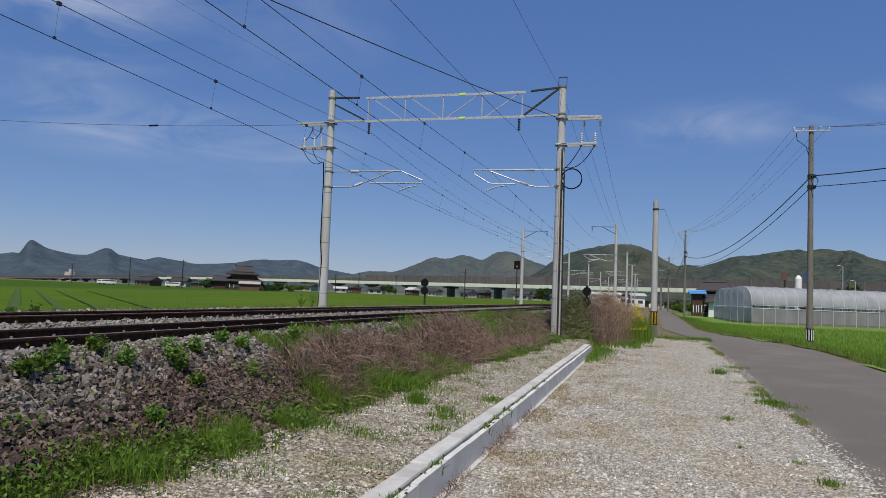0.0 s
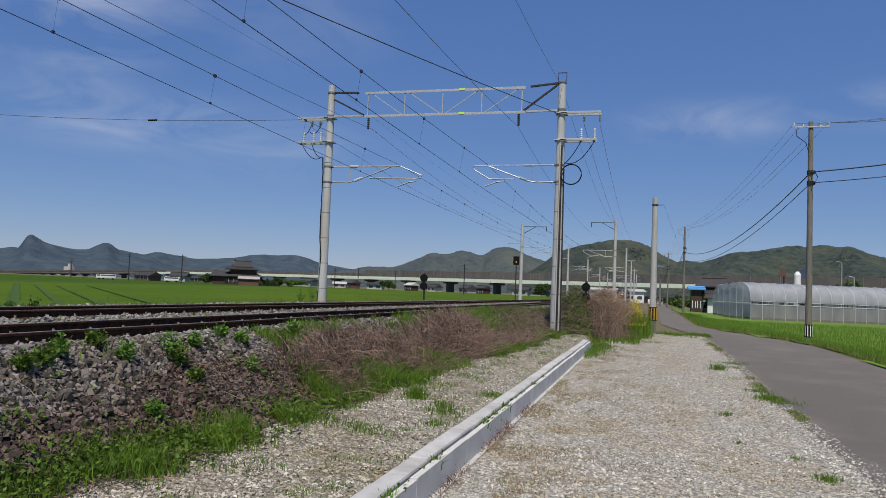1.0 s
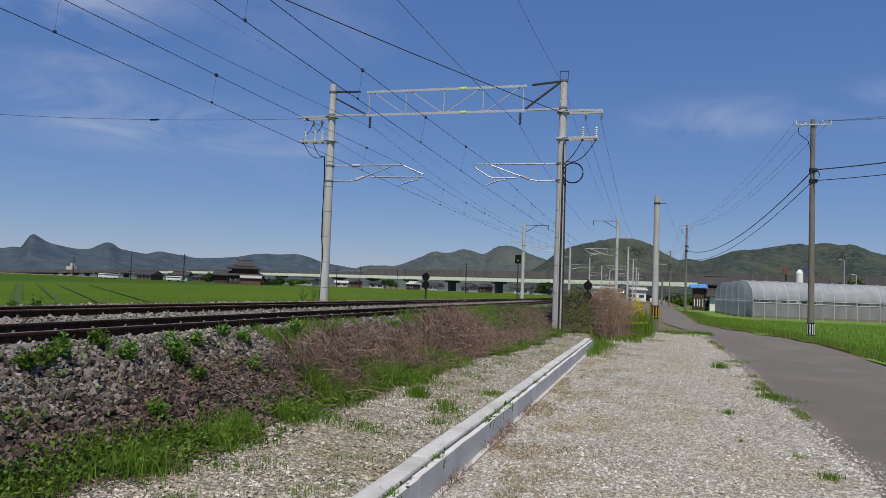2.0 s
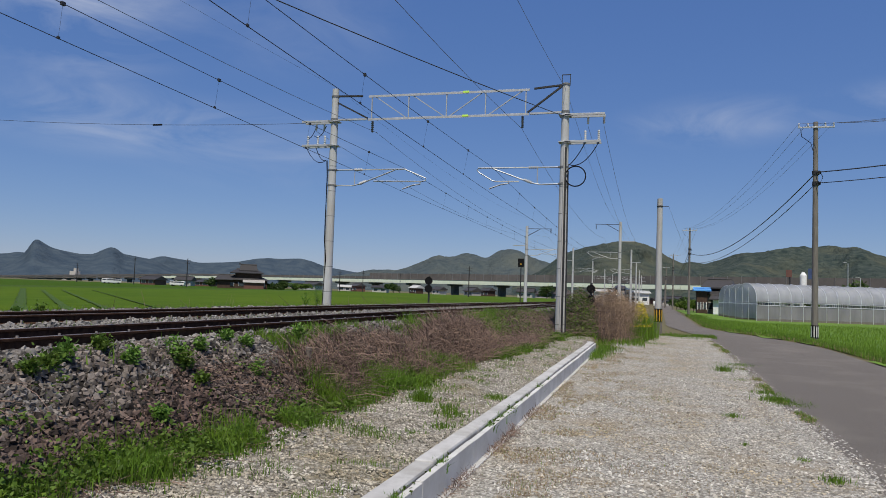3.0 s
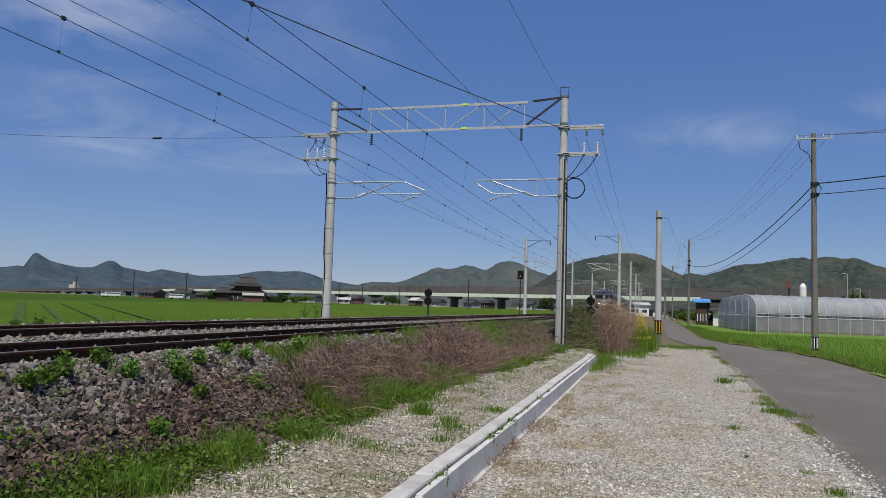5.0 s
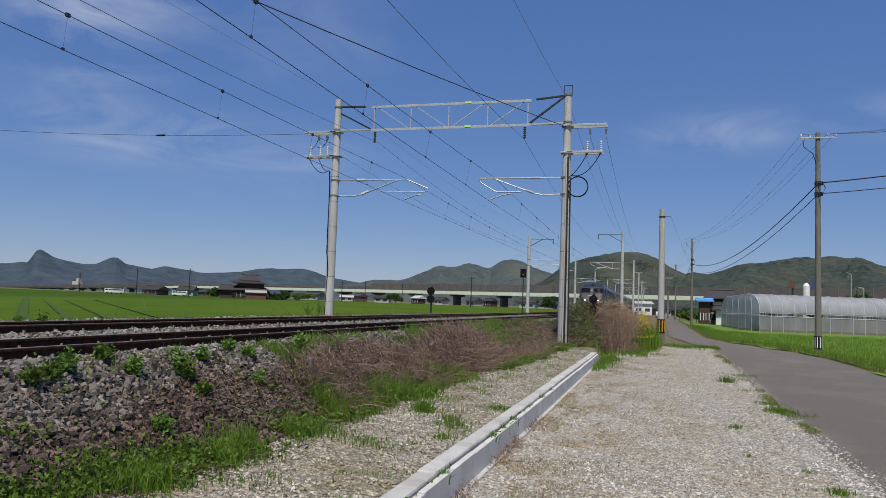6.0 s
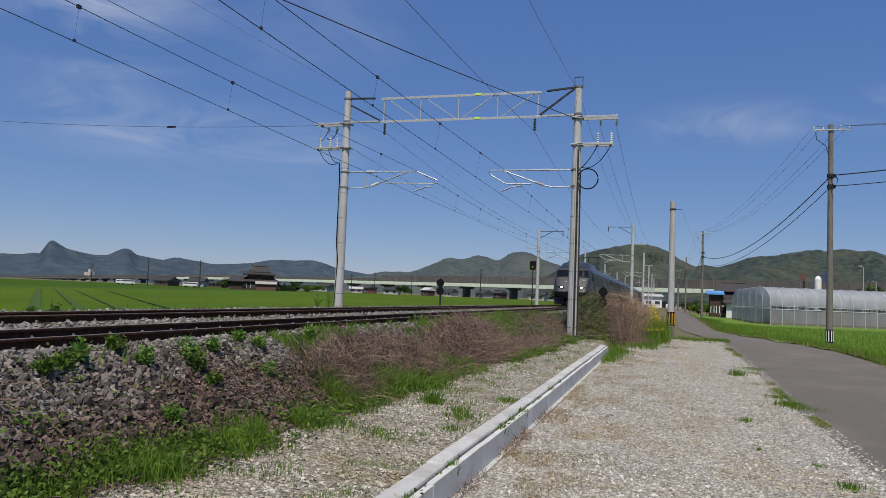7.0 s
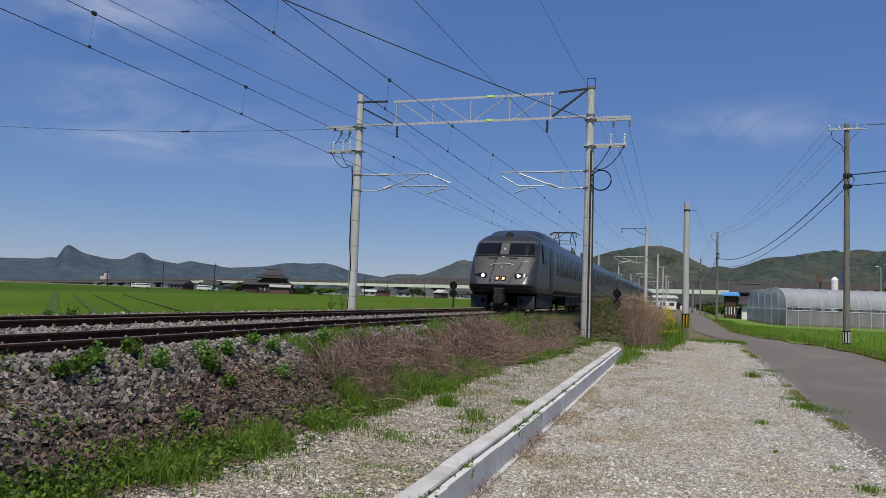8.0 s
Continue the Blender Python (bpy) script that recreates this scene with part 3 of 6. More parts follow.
def portal():
    p = thing("catenary_portal", (0, PY, 0), "pale steel truss portal on two concrete poles over the tracks", "railway portal", G_MAST)
    pole_part(p, RX, 0.15, 11.05, 0.215, 0.155)
    pole_part(p, LX, 0.95, 11.25, 0.215, 0.155)
    zt, zb = 10.86, 9.80
    xs = [-12.36 + 1.765 * k for k in range(5)]
    for z in (zt, zb):
        bm = B()
        box(bm, (-8.83, 0, z), (7.36, 0.08, 0.06), bevel=0.006)
        box(bm, (-8.83, -0.04, z - 0.05), (7.36, 0.012, 0.05))
        part("chord", bm, M_STEEL, p)
    for x in xs:
        part("post", beam(B(), (x, 0, zb), (x, 0, zt), 0.045, 0.045), M_STEEL, p)
    for a, za, b, zb2 in ((xs[0], zt, xs[1], zb), (xs[1], zt, xs[2], zb), (xs[2], zb, xs[3], zt), (xs[3], zb, xs[4], zt)):
        part("diagonal", beam(B(), (a + 0.12, 0, za), (b - 0.08, 0, zb2), 0.04, 0.04), M_STEEL, p)
    for px, s in ((RX, -1), (LX, 1)):
        e = xs[-1] if s < 0 else xs[0]
        zp = 11.0 if s < 0 else 10.9
        part("end_bracket", beam(B(), (px, 0, zp + (0.0 if s < 0 else 0.02)), (px + s * 1.35, 0, zt + 0.02), 0.10, 0.07), M_DARK, p, "dark steel end bracket")
        part("end_brace", beam(B(), (px + s * 0.15, 0, zp - (0.05 if s < 0 else 0.3)), (px + s * 1.62, 0, zb + 0.05), 0.09, 0.07), M_DARK, p, "dark steel end brace")
        bm = B()
        beam(bm, (px, 0, zb + 0.02), (e - s * 0.2, 0, zb), 0.09, 0.075)
        part("lower_bracket", bm, M_STEEL, p)
        for z in (zp, zb + 0.03):
            part("pole_clamp", bar(B(), (px, 0, z - 0.04), (px, 0, z + 0.04), 0.18, n=18), M_CLAMP, p)
        bm = B()
        for a in (-1, 1):
            beam(bm, (px + a * 0.17, 0, zp + 0.02), (px + a * 0.17, 0, zp + 0.42), 0.025, 0.025)
        beam(bm, (px - 0.19, 0, zp + 0.42), (px + 0.19, 0, zp + 0.42), 0.03, 0.03)
        if s < 0:
            part("pole_cap_frame", bm, M_DARK, p)
        else:
            bm.free()
        insulator(p, (e + s * (0.12 if s < 0 else 0.06), 0, zb - 0.10), (e + s * (0.12 if s < 0 else 0.06), 0, zb - 0.62), 0.07, 6, M_WIRE_L)
        cantilever(p, px, s, s > 0)
    crossarm(p, RX, 1, 9.66, 1.65, ((0.95, False), (1.6, False)))
    crossarm(p, RX, 1, 8.52, 1.5, ((0.85, True), (1.4, True)))
    crossarm(p, LX, -1, 9.72, 1.55, ((0.9, False), (0.5, False)))
    crossarm(p, LX, -1, 8.60, 1.5, ((0.45, True), (0.8, True), (1.3, True)))
    for x in (-7.95,):
        for z in (zt, zb):
            bm = B()
            box(bm, (x, -0.055, z + 0.005), (0.27, 0.012, 0.085))
            part("reflective_marker", bm, M_REFL, p, "yellow-green reflective tape")
    # cables on the poles
    for pts, r in (
        ([(RX + 0.10, -0.25, 0.2), (RX + 0.10, -0.23, 4), (RX + 0.08, -0.2, 8.3)], 0.04),
        ([(RX + 0.23, -0.12, 0.2), (RX + 0.21, -0.11, 4), (RX + 0.18, -0.1, 7.3)], 0.03),
    ):
        part("conduit", pipe(B(), pts, r, 8), M_POLE if r > 0.05 else M_DARK, p, "grey cable conduit")
    part("conduit", pipe(B(), [(RX + 0.02, -0.245, 0.2), (RX + 0.02, -0.225, 4), (RX + 0.02, -0.19, 8.4)], 0.035, 8), M_POLE_W, p, "pale grey cable conduit")
    for px, z0 in ((RX, 0.9), (LX, 1.9)):
        for k in range(6):
            z = z0 + 1.15 * k
            r = 0.215 - 0.06 * z / 11 + 0.005
            part("strap", bar(B(), (px, 0, z - 0.012), (px, 0, z + 0.012), r, n=20), M_CLAMP, p, "thin steel strap")
    loop = [(RX + 0.5 + 0.42 * math.cos(a), -0.22, 7.05 + 0.42 * math.sin(a)) for a in (radians(160 - 18 * k) for k in range(19))]
    part("cable_loop", pipe(B(), loop, 0.028, 6), M_BLACK, p, "black coiled cable")
    for a, b, sag in (((RX + 0.2, -0.2, 7.5), (RX + 0.85, 0, 8.5), 0.1), ((RX + 0.2, -0.2, 7.55), (RX + 1.4, 0, 8.5), 0.35)):
        pts = [Vector(a).lerp(Vector(b), k / 10) - Vector((0, 0, sag * 4 * (k / 10) * (1 - k / 10))) for k in range(11)]
        part("jumper_cable", pipe(B(), pts, 0.018, 5), M_BLACK, p)
    for a, b, sag in (((LX - 1.4, 0, 8.6), (LX - 0.25, -0.2, 7.9), 0.35), ((LX - 0.9, 0, 8.6), (LX - 0.25, -0.2, 7.9), 0.22), ((LX - 0.9, 0, 9.55), (LX - 1.35, 0, 9.0), 0.2), ((LX - 0.4, 0, 9.55), (LX - 1.0, 0, 9.1), 0.25)):
        pts = [Vector(a).lerp(Vector(b), k / 10) - Vector((0, 0, sag * 4 * (k / 10) * (1 - k / 10))) for k in range(11)]
        part("jumper_cable", pipe(B(), pts, 0.016, 5), M_BLACK, p)
    part("down_cable", pipe(B(), [(LX - 0.22, -0.16, 7.9), (LX - 0.19, -0.12, 7.2), (LX - 0.20, -0.10, 5.2), (LX - 0.16, -0.17, 4.2), (LX - 0.05, -0.21, 3.4), (LX - 0.14, -0.18, 1.1)], 0.028, 6), M_BLACK, p, "black cable down the pole")
    return p


portal()


def mast(x, y, s, z0, z1, label, feeder=0, arm=True):
    """A single concrete mast with a wire support to the side s."""
    p = thing("catenary_mast", (x, y, 0), label, "railway mast", G_MAST)
    pole_part(p, 0, z0, z1, 0.21, 0.155)
    if arm:
        cantilever(p, 0, s, s > 0)
    if feeder:
        bm = B()
        box(bm, (s * feeder / 2, 0, z1 - 0.3), (feeder, 0.05, 0.06), bevel=0.006)
        beam(bm, (0, 0, z1 - 1.2), (s * feeder * 0.55, 0, z1 - 0.32), 0.06, 0.06)
        part("feeder_arm", bm, M_DARK, p)
        insulator(p, (s * feeder * 0.97, 0, z1 - 0.35), (s * feeder * 0.97, 0, z1 - 0.85), 0.07, 5, M_WIRE_L)
    bm = B()
    box(bm, (-s * 0.8, 0, z1 - 2.3), (1.7, 0.1, 0.09), bevel=0.006)
    part("crossarm", bm, M_STEEL, p)
    return p


for k, y in enumerate((88, 138, 186, 236, 286)):
    mast(RX, y, -1, 0.1, 11.1, "concrete catenary mast with wire support beside the track", 2.9 if k == 0 else 2.4)
    mast(LX, y - (3 if k == 0 else 0), 1, 0.8, 10.2 if k == 0 else 11.2, "concrete catenary mast beyond the second track", 2.9 if k == 0 else 2.4)

# ---- overhead wires ----
SUP = [-26, 30.5, 88, 138, 186, 236, 286, 400]
G_WIRE = "overhead wires"


def hung(x, z, sag, a, b, dx=0.0, n=14):
    return [(x + dx * (k / n), a + (b - a) * k / n, z - 4 * sag * (k / n) * (1 - k / n)) for k in range(n + 1)]


def line(x, z, sag, r, label, material=M_WIRE, spans=6):
    pts = []
    for i in range(spans):
        pts += hung(x, z, sag, SUP[i], SUP[i + 1])[(1 if i else 0):]
    return solo("overhead_wire", pipe(B(), pts, r, 5), material, (0, 0, 0), label, "wire", G_WIRE)


def catenary(x, label, sag, low):
    c = thing("catenary_line", (x, 0, low), label, "overhead line", G_WIRE)
    pts = []
    for i in range(7):
        pts += [(0, y, z) for _, y, z in hung(0, 7.53 - low, sag, SUP[i], SUP[i + 1])[(1 if i else 0):]]
    part("messenger_wire", pipe(B(), pts, 0.008, 5), M_WIRE, c)
    part("contact_wire", pipe(B(), [(0.18 * (-1) ** i, SUP[i], 0) for i in range(8)], 0.008, 5), M_WIRE, c)
    for i in range(4):
        a, b = SUP[i], SUP[i + 1]
        y = b - 4.2
        while y > a + 2:
            u = (y - a) / (b - a)
            zm, xc = 7.53 - low - 4 * sag * u * (1 - u), 0.18 * (-1) ** i * (1 - 2 * u)
            bm = B()
            bar(bm, (xc, y, 0.01), (0, y, zm), 0.003, n=4)
            box(bm, (0, y, zm), (0.05, 0.09, 0.07))
            box(bm, (xc, y, 0.015), (0.03, 0.06, 0.05))
            part("dropper", bm, M_WIRE, c)
            y -= 5.15
    return c


def away(x, z, sag, r, label):
    """A wire that begins at the portal and runs off along the tracks."""
    pts = []
    for i in range(1, 6):
        pts += hung(x, z, sag, SUP[i], SUP[i + 1])[(1 if i > 1 else 0):]
    return solo("overhead_wire", pipe(B(), pts, r, 5), M_WIRE_L, (0, 0, 0), label, "wire", G_WIRE)


catenary(-6.70, "messenger and contact wire over the near track", 0.43, 6.50)
catenary(-10.70, "messenger and contact wire over the second track", 0.36, 6.54)
line(-5.45, 9.18, 1.03, 0.008, "thin feeder wire hung from the portal truss", M_WIRE_L)
line(-12.1, 9.18, 0.98, 0.008, "thin feeder wire hung from the portal truss", M_WIRE_L)
line(RX, 10.8, 1.25, 0.007, "thin ground wire along the mast tops", M_WIRE_L)
line(LX, 11.35, 0.85, 0.004, "thin ground wire along the mast tops", M_WIRE_L)
away(RX + 0.95, 9.2, 0.8, 0.008, "thin wire under the mast crossarms")
away(RX + 1.6, 9.2, 0.8, 0.008, "thin wire under the mast crossarms")
away(LX - 0.9, 9.3, 0.8, 0.008, "thin wire under the mast crossarms")

CABLE_END, CABLE_SAG = (-26, -27, 11.2), 1.0
CROSS_END, CROSS_SAG = (-56, 30, 13.0), 0.8

# ---- viaduct ----
M_GIRDER = mat("pale_green_girder", (0.70, 0.76, 0.62), (0.62, 0.69, 0.54), 0.3, 0.6)
M_BARRIER = mat("brown_barrier", (0.135, 0.122, 0.115), (0.10, 0.092, 0.088), 0.2, 0.9, rand=0.12)
M_PIER = mat("pier_green_grey", (0.085, 0.11, 0.10), (0.06, 0.08, 0.075), 0.5, 0.8)
VA, VU = Vector((110, 294, 0)), Vector((-0.877, 0.480, 0))
VN = Vector((0.480, 0.877, 0))
via = thing("viaduct", (110, 294, 0), "long road viaduct with pale green girders and brown barrier", "viaduct")
turn = pose(0, 0, 0, 0, 0, math.degrees(math.atan2(VU.y, VU.x)))
LEN, SEG = 1332, 36
for k in range(LEN // SEG):
    s = (k + 0.5) * SEG
    c = VU * s
    drop = -max(0, s - 560) * 0.0105
    low = s > 640                       # plain concrete approach span
    bm = B()
    for d in (-5.65, 0, 5.65):
        box(bm, c + VN * d + Vector((0, 0, 8.0 + drop)), (SEG - 0.25, 0.5, 1.1 if low else 1.9), turn)
    part("girder", bm, M_POLE_B if low else M_GIRDER, via, "grey concrete girder" if low else "pale green steel girder")
    bm = B()
    box(bm, c + Vector((0, 0, 9.1 + drop)), (SEG - 0.1, 11, 0.5), turn)
    part("deck", bm, M_PIER, via)
    h = 3.6 if s < 330 else 1.6
    bm = B()
    box(bm, c - VN * 5.3 + Vector((0, 0, 9.3 + h / 2 + drop)), (SEG, 0.12, h), turn)
    barrier = part("barrier", bm, M_BARRIER, via)
    for j in range(6 if s < 450 else 0):
        part("post", box(B(), c + VU * (j - 2.5) * 6 - VN * 5.42 + Vector((0, 0, 9.4 + h / 2 + drop)), (0.25, 0.2, h + 0.4), turn), M_CLAMP, barrier)
    if not 88 < s - SEG / 2 < 125:
        bm = B()
        q = VU * (s - SEG / 2)
        box(bm, q + Vector((0, 0, 6.5 + drop)), (2.2, 11, 1.3), turn, bevel=0.2)
        box(bm, q + Vector((0, 0, 3.2 + drop / 2)), (2.0, 5.0, 6.6 + drop), turn, bevel=0.2)
        part("pier", bm, M_PIER, via, "dark green-grey pier")

# ---- train ----
M_BODY = mat("gunmetal_paint", (0.042, 0.042, 0.046), (0.034, 0.034, 0.038), 0.7, 0.3, 0.2, spec=0.4)
M_FACE = mat("silver_grey_face", (0.066, 0.066, 0.070), (0.056, 0.056, 0.060), 0.9, 0.55, 0.1, spec=0.25)
M_GLASS = mat("dark_glass", (0.008, 0.009, 0.011), None, rough=0.08, spec=0.3)
M_SIDE_GLASS = mat("tinted_side_window", (0.006, 0.007, 0.008), None, rough=0.25, spec=0.06)
M_UNDER = mat("underfloor_dark", (0.03, 0.028, 0.027), (0.02, 0.018, 0.018), 3, 0.8)
M_SILVER = mat("silver_trim_and_sheen", (0.6, 0.6, 0.62), None, rough=0.3, metal=0.9)
M_LAMP = glow("headlamp", (1.0, 0.97, 0.88), 7.0)
M_LAMP2 = glow("marker_lamp", (1.0, 0.50, 0.28), 1.2)
HW = ([0.85, 1.05, 1.5, 2.2, 2.85, 3.15, 3.35, 3.48, 3.54], [1.36, 1.43, 1.46, 1.46, 1.41, 1.31, 1.08, 0.70, 0.0])


def half_width(z):
    return blend(z, *HW)


FRONT = ([0.85, 1.05, 1.22, 2.34, 2.40, 2.95, 3.08, 3.3, 3.54], [0.22, 0.05, 0.0, 0.62, 0.70, 1.05, 1.30, 1.65, 2.3])


def nose(u, z, off=0.0):
    """Point of the cab's outer skin: u from -1 to 1 across the front as a share of the half width, beyond that along the sides."""
    w, p = half_width(z) * 0.985, blend(z, *FRONT)
    a = min(abs(u), 1.0)
    y = p + 0.62 * (1 - (1 - a ** 4.5) ** (1 / 2.6))
    x = w * a
    if abs(u) > 1:
        t = min(1, abs(u) - 1)
        y = y + (5.0 - y) * t
        x = half_width(z) * (0.985 + 0.015 * t)
    v = Vector((math.copysign(x, u), y, z))
    if off:
        v += Vector((math.copysign(max(0.0, a - 0.7), u) * 1.5, -1.0, 0.35)).normalized() * off
    return v


def patch(us, zs, off=0.0, thick=0.0):
    bm = B()
    g = [[bm.verts.new(nose(u, z, off)) for u in us] for z in zs]
    for r, r2 in zip(g, g[1:]):
        for k in range(len(us) - 1):
            bm.faces.new((r[k], r[k + 1], r2[k + 1], r2[k]))
    return bm


def car_body(y0, y1):
    """Extruded body shell between y0 and y1."""
    bm = B()
    zs = HW[0]
    ring = [(half_width(z), z) for z in zs] + [(-half_width(z), z) for z in reversed(zs[:-1])]
    a = [bm.verts.new((x, y0, z)) for x, z in ring]
    b = [bm.verts.new((x, y1, z)) for x, z in ring]
    n = len(ring)
    for k in range(n):
        bm.faces.new((a[k], a[(k + 1) % n], b[(k + 1) % n], b[k]))
    bm.faces.new(a)
    bm.faces.new(b)
    return bm


def side_panel(s, y0, y1, z0, z1, off=0.006, n=4):
    """A thin pane that follows the body's side."""
    bm = B()
    g = []
    for k in range(n + 1):
        z = z0 + (z1 - z0) * k / n
        g.append([bm.verts.new((s * (half_width(z) + o), y, z)) for y, o in ((y0, -0.01), (y0, off), (y1, off), (y1, -0.01))])
    for r, r2 in zip(g, g[1:]):
        for k in range(3):
            bm.faces.new((r[k], r[k + 1], r2[k + 1], r2[k]))
    return bm


def bogie(parent, y):
    bm = B()
    for s in (-1, 1):
        box(bm, (s * 0.95, y, 0.52), (0.18, 3.0, 0.22), bevel=0.03)
        for d in (-1.05, 1.05):
            box(bm, (s * 0.98, y + d, 0.45), (0.22, 0.34, 0.36), bevel=0.04)
    box(bm, (0, y, 0.6), (1.9, 0.5, 0.25))
    b = part("bogie", bm, M_UNDER, parent)
    for d in (-1.05, 1.05):
        bm = B()
        for s in (-1, 1):
            bar(bm, (s * 0.5, y + d, 0.43), (s * 0.62, y + d, 0.43), 0.43, n=24)
        bar(bm, (-0.5, y + d, 0.43), (0.5, y + d, 0.43), 0.08)
        part("wheelset", bm, M_RAIL, b)


def pantograph(parent, y):
    """Folding scissor pantograph: base frame, four insulators, four bent arms and the collector bow."""
    z = 3.55
    bm = B()
    for dx in (-0.55, 0.55):
        beam(bm, (dx, y - 0.85, z + 0.12), (dx, y + 0.85, z + 0.12), 0.06, 0.06)
    for dy in (-0.8, 0.8):
        beam(bm, (-0.55, y + dy, z + 0.12), (0.55, y + dy, z + 0.12), 0.06, 0.06)
    pan = part("pantograph", bm, M_DARK, parent, "dark folding pantograph")
    for dx in (-0.55, 0.55):
        for dy in (-0.75, 0.75):
            insulator(pan, (dx, y + dy, z - 0.1), (dx, y + dy, z + 0.1), 0.08, 3, M_DARK)
        for s in (-1, 1):
            part("arm", pipe(B(), [(dx, y + s * 0.5, z + 0.14), (dx * 0.95, y + s * 1.25, z + 0.75), (dx * 0.8, y + s * 0.15, z + 1.35)], 0.03), M_DARK, pan)
    part("arm_brace", pipe(B(), [(-0.52, y - 1.25, z + 0.75), (0.52, y - 1.25, z + 0.75)], 0.025), M_DARK, pan)
    part("arm_brace", pipe(B(), [(-0.52, y + 1.25, z + 0.75), (0.52, y + 1.25, z + 0.75)], 0.025), M_DARK, pan)
    for dy in (-0.2, 0.2):
        part("collector_bow", pipe(B(), [(-0.95, y + dy, z + 1.2), (-0.7, y + dy, z + 1.38), (0.7, y + dy, z + 1.38), (0.95, y + dy, z + 1.2)], 0.03), M_DARK, pan)
    for dx in (-0.8, 0.8):
        for dy in (-2.2, 2.2):
            insulator(parent, (dx, y + dy, z - 0.2), (dx, y + dy, z + 0.25), 0.09, 4, M_DARK)


def fittings(car, y0, y1, first=0.0):
    """Windows, doors, underfloor and roof of a car."""
    body0 = y0 + first
    for s in (-1, 1):
        y = body0 + (1.8 if not first else 0.9)
        while y < y1 - 2.6:
            part("side_window", side_panel(s, y, y + 0.62, 1.78, 2.86), M_SIDE_GLASS, car, "tall dark side window")
            y += 0.98
        for yd in ((y1 - 1.7,) if first else (y0 + 0.6, y1 - 1.7)):
            part("door", side_panel(s, yd, yd + 0.95, 0.95, 2.85, 0.012), M_DOOR, car, "dark recessed passenger door")
        part("sill_stripe", side_panel(s, body0 + 0.1, y1 - 0.05, 0.88, 1.06, 0.008, 2), M_UNDER, car)
        bm = B()
        rr = random.Random(int(y0))
        y = body0 + 4.4
        while y < y1 - 5.5:
            l = rr.uniform(0.8, 2.0)
            box(bm, (s * 1.12, y + l / 2, 0.60), (0.5, l, rr.uniform(0.4, 0.55)), bevel=0.03)
            y += l + rr.uniform(0.1, 0.5)
        part("equipment_boxes", bm, M_UNDER, car)
    bm = B()
    box(bm, (0, (body0 + y1) / 2, 0.82), (2.5, y1 - body0 - 0.2, 0.12))
    part("underframe", bm, M_UNDER, car)
    bm = B()
    y = body0 + 3.4
    box(bm, (0, (body0 + y1) / 2 + 1.5, 3.54), (1.3, (y1 - body0) * 0.45, 0.16), bevel=0.05)
    part("roof_unit", bm, M_BODY, car)
    bogie(car, y0 + 3.2)
    bogie(car, y1 - 2.8)


M_DOOR = mat("dark_door", (0.020, 0.020, 0.022), (0.016, 0.016, 0.018), 1, 0.4, 0.1, spec=0.2)


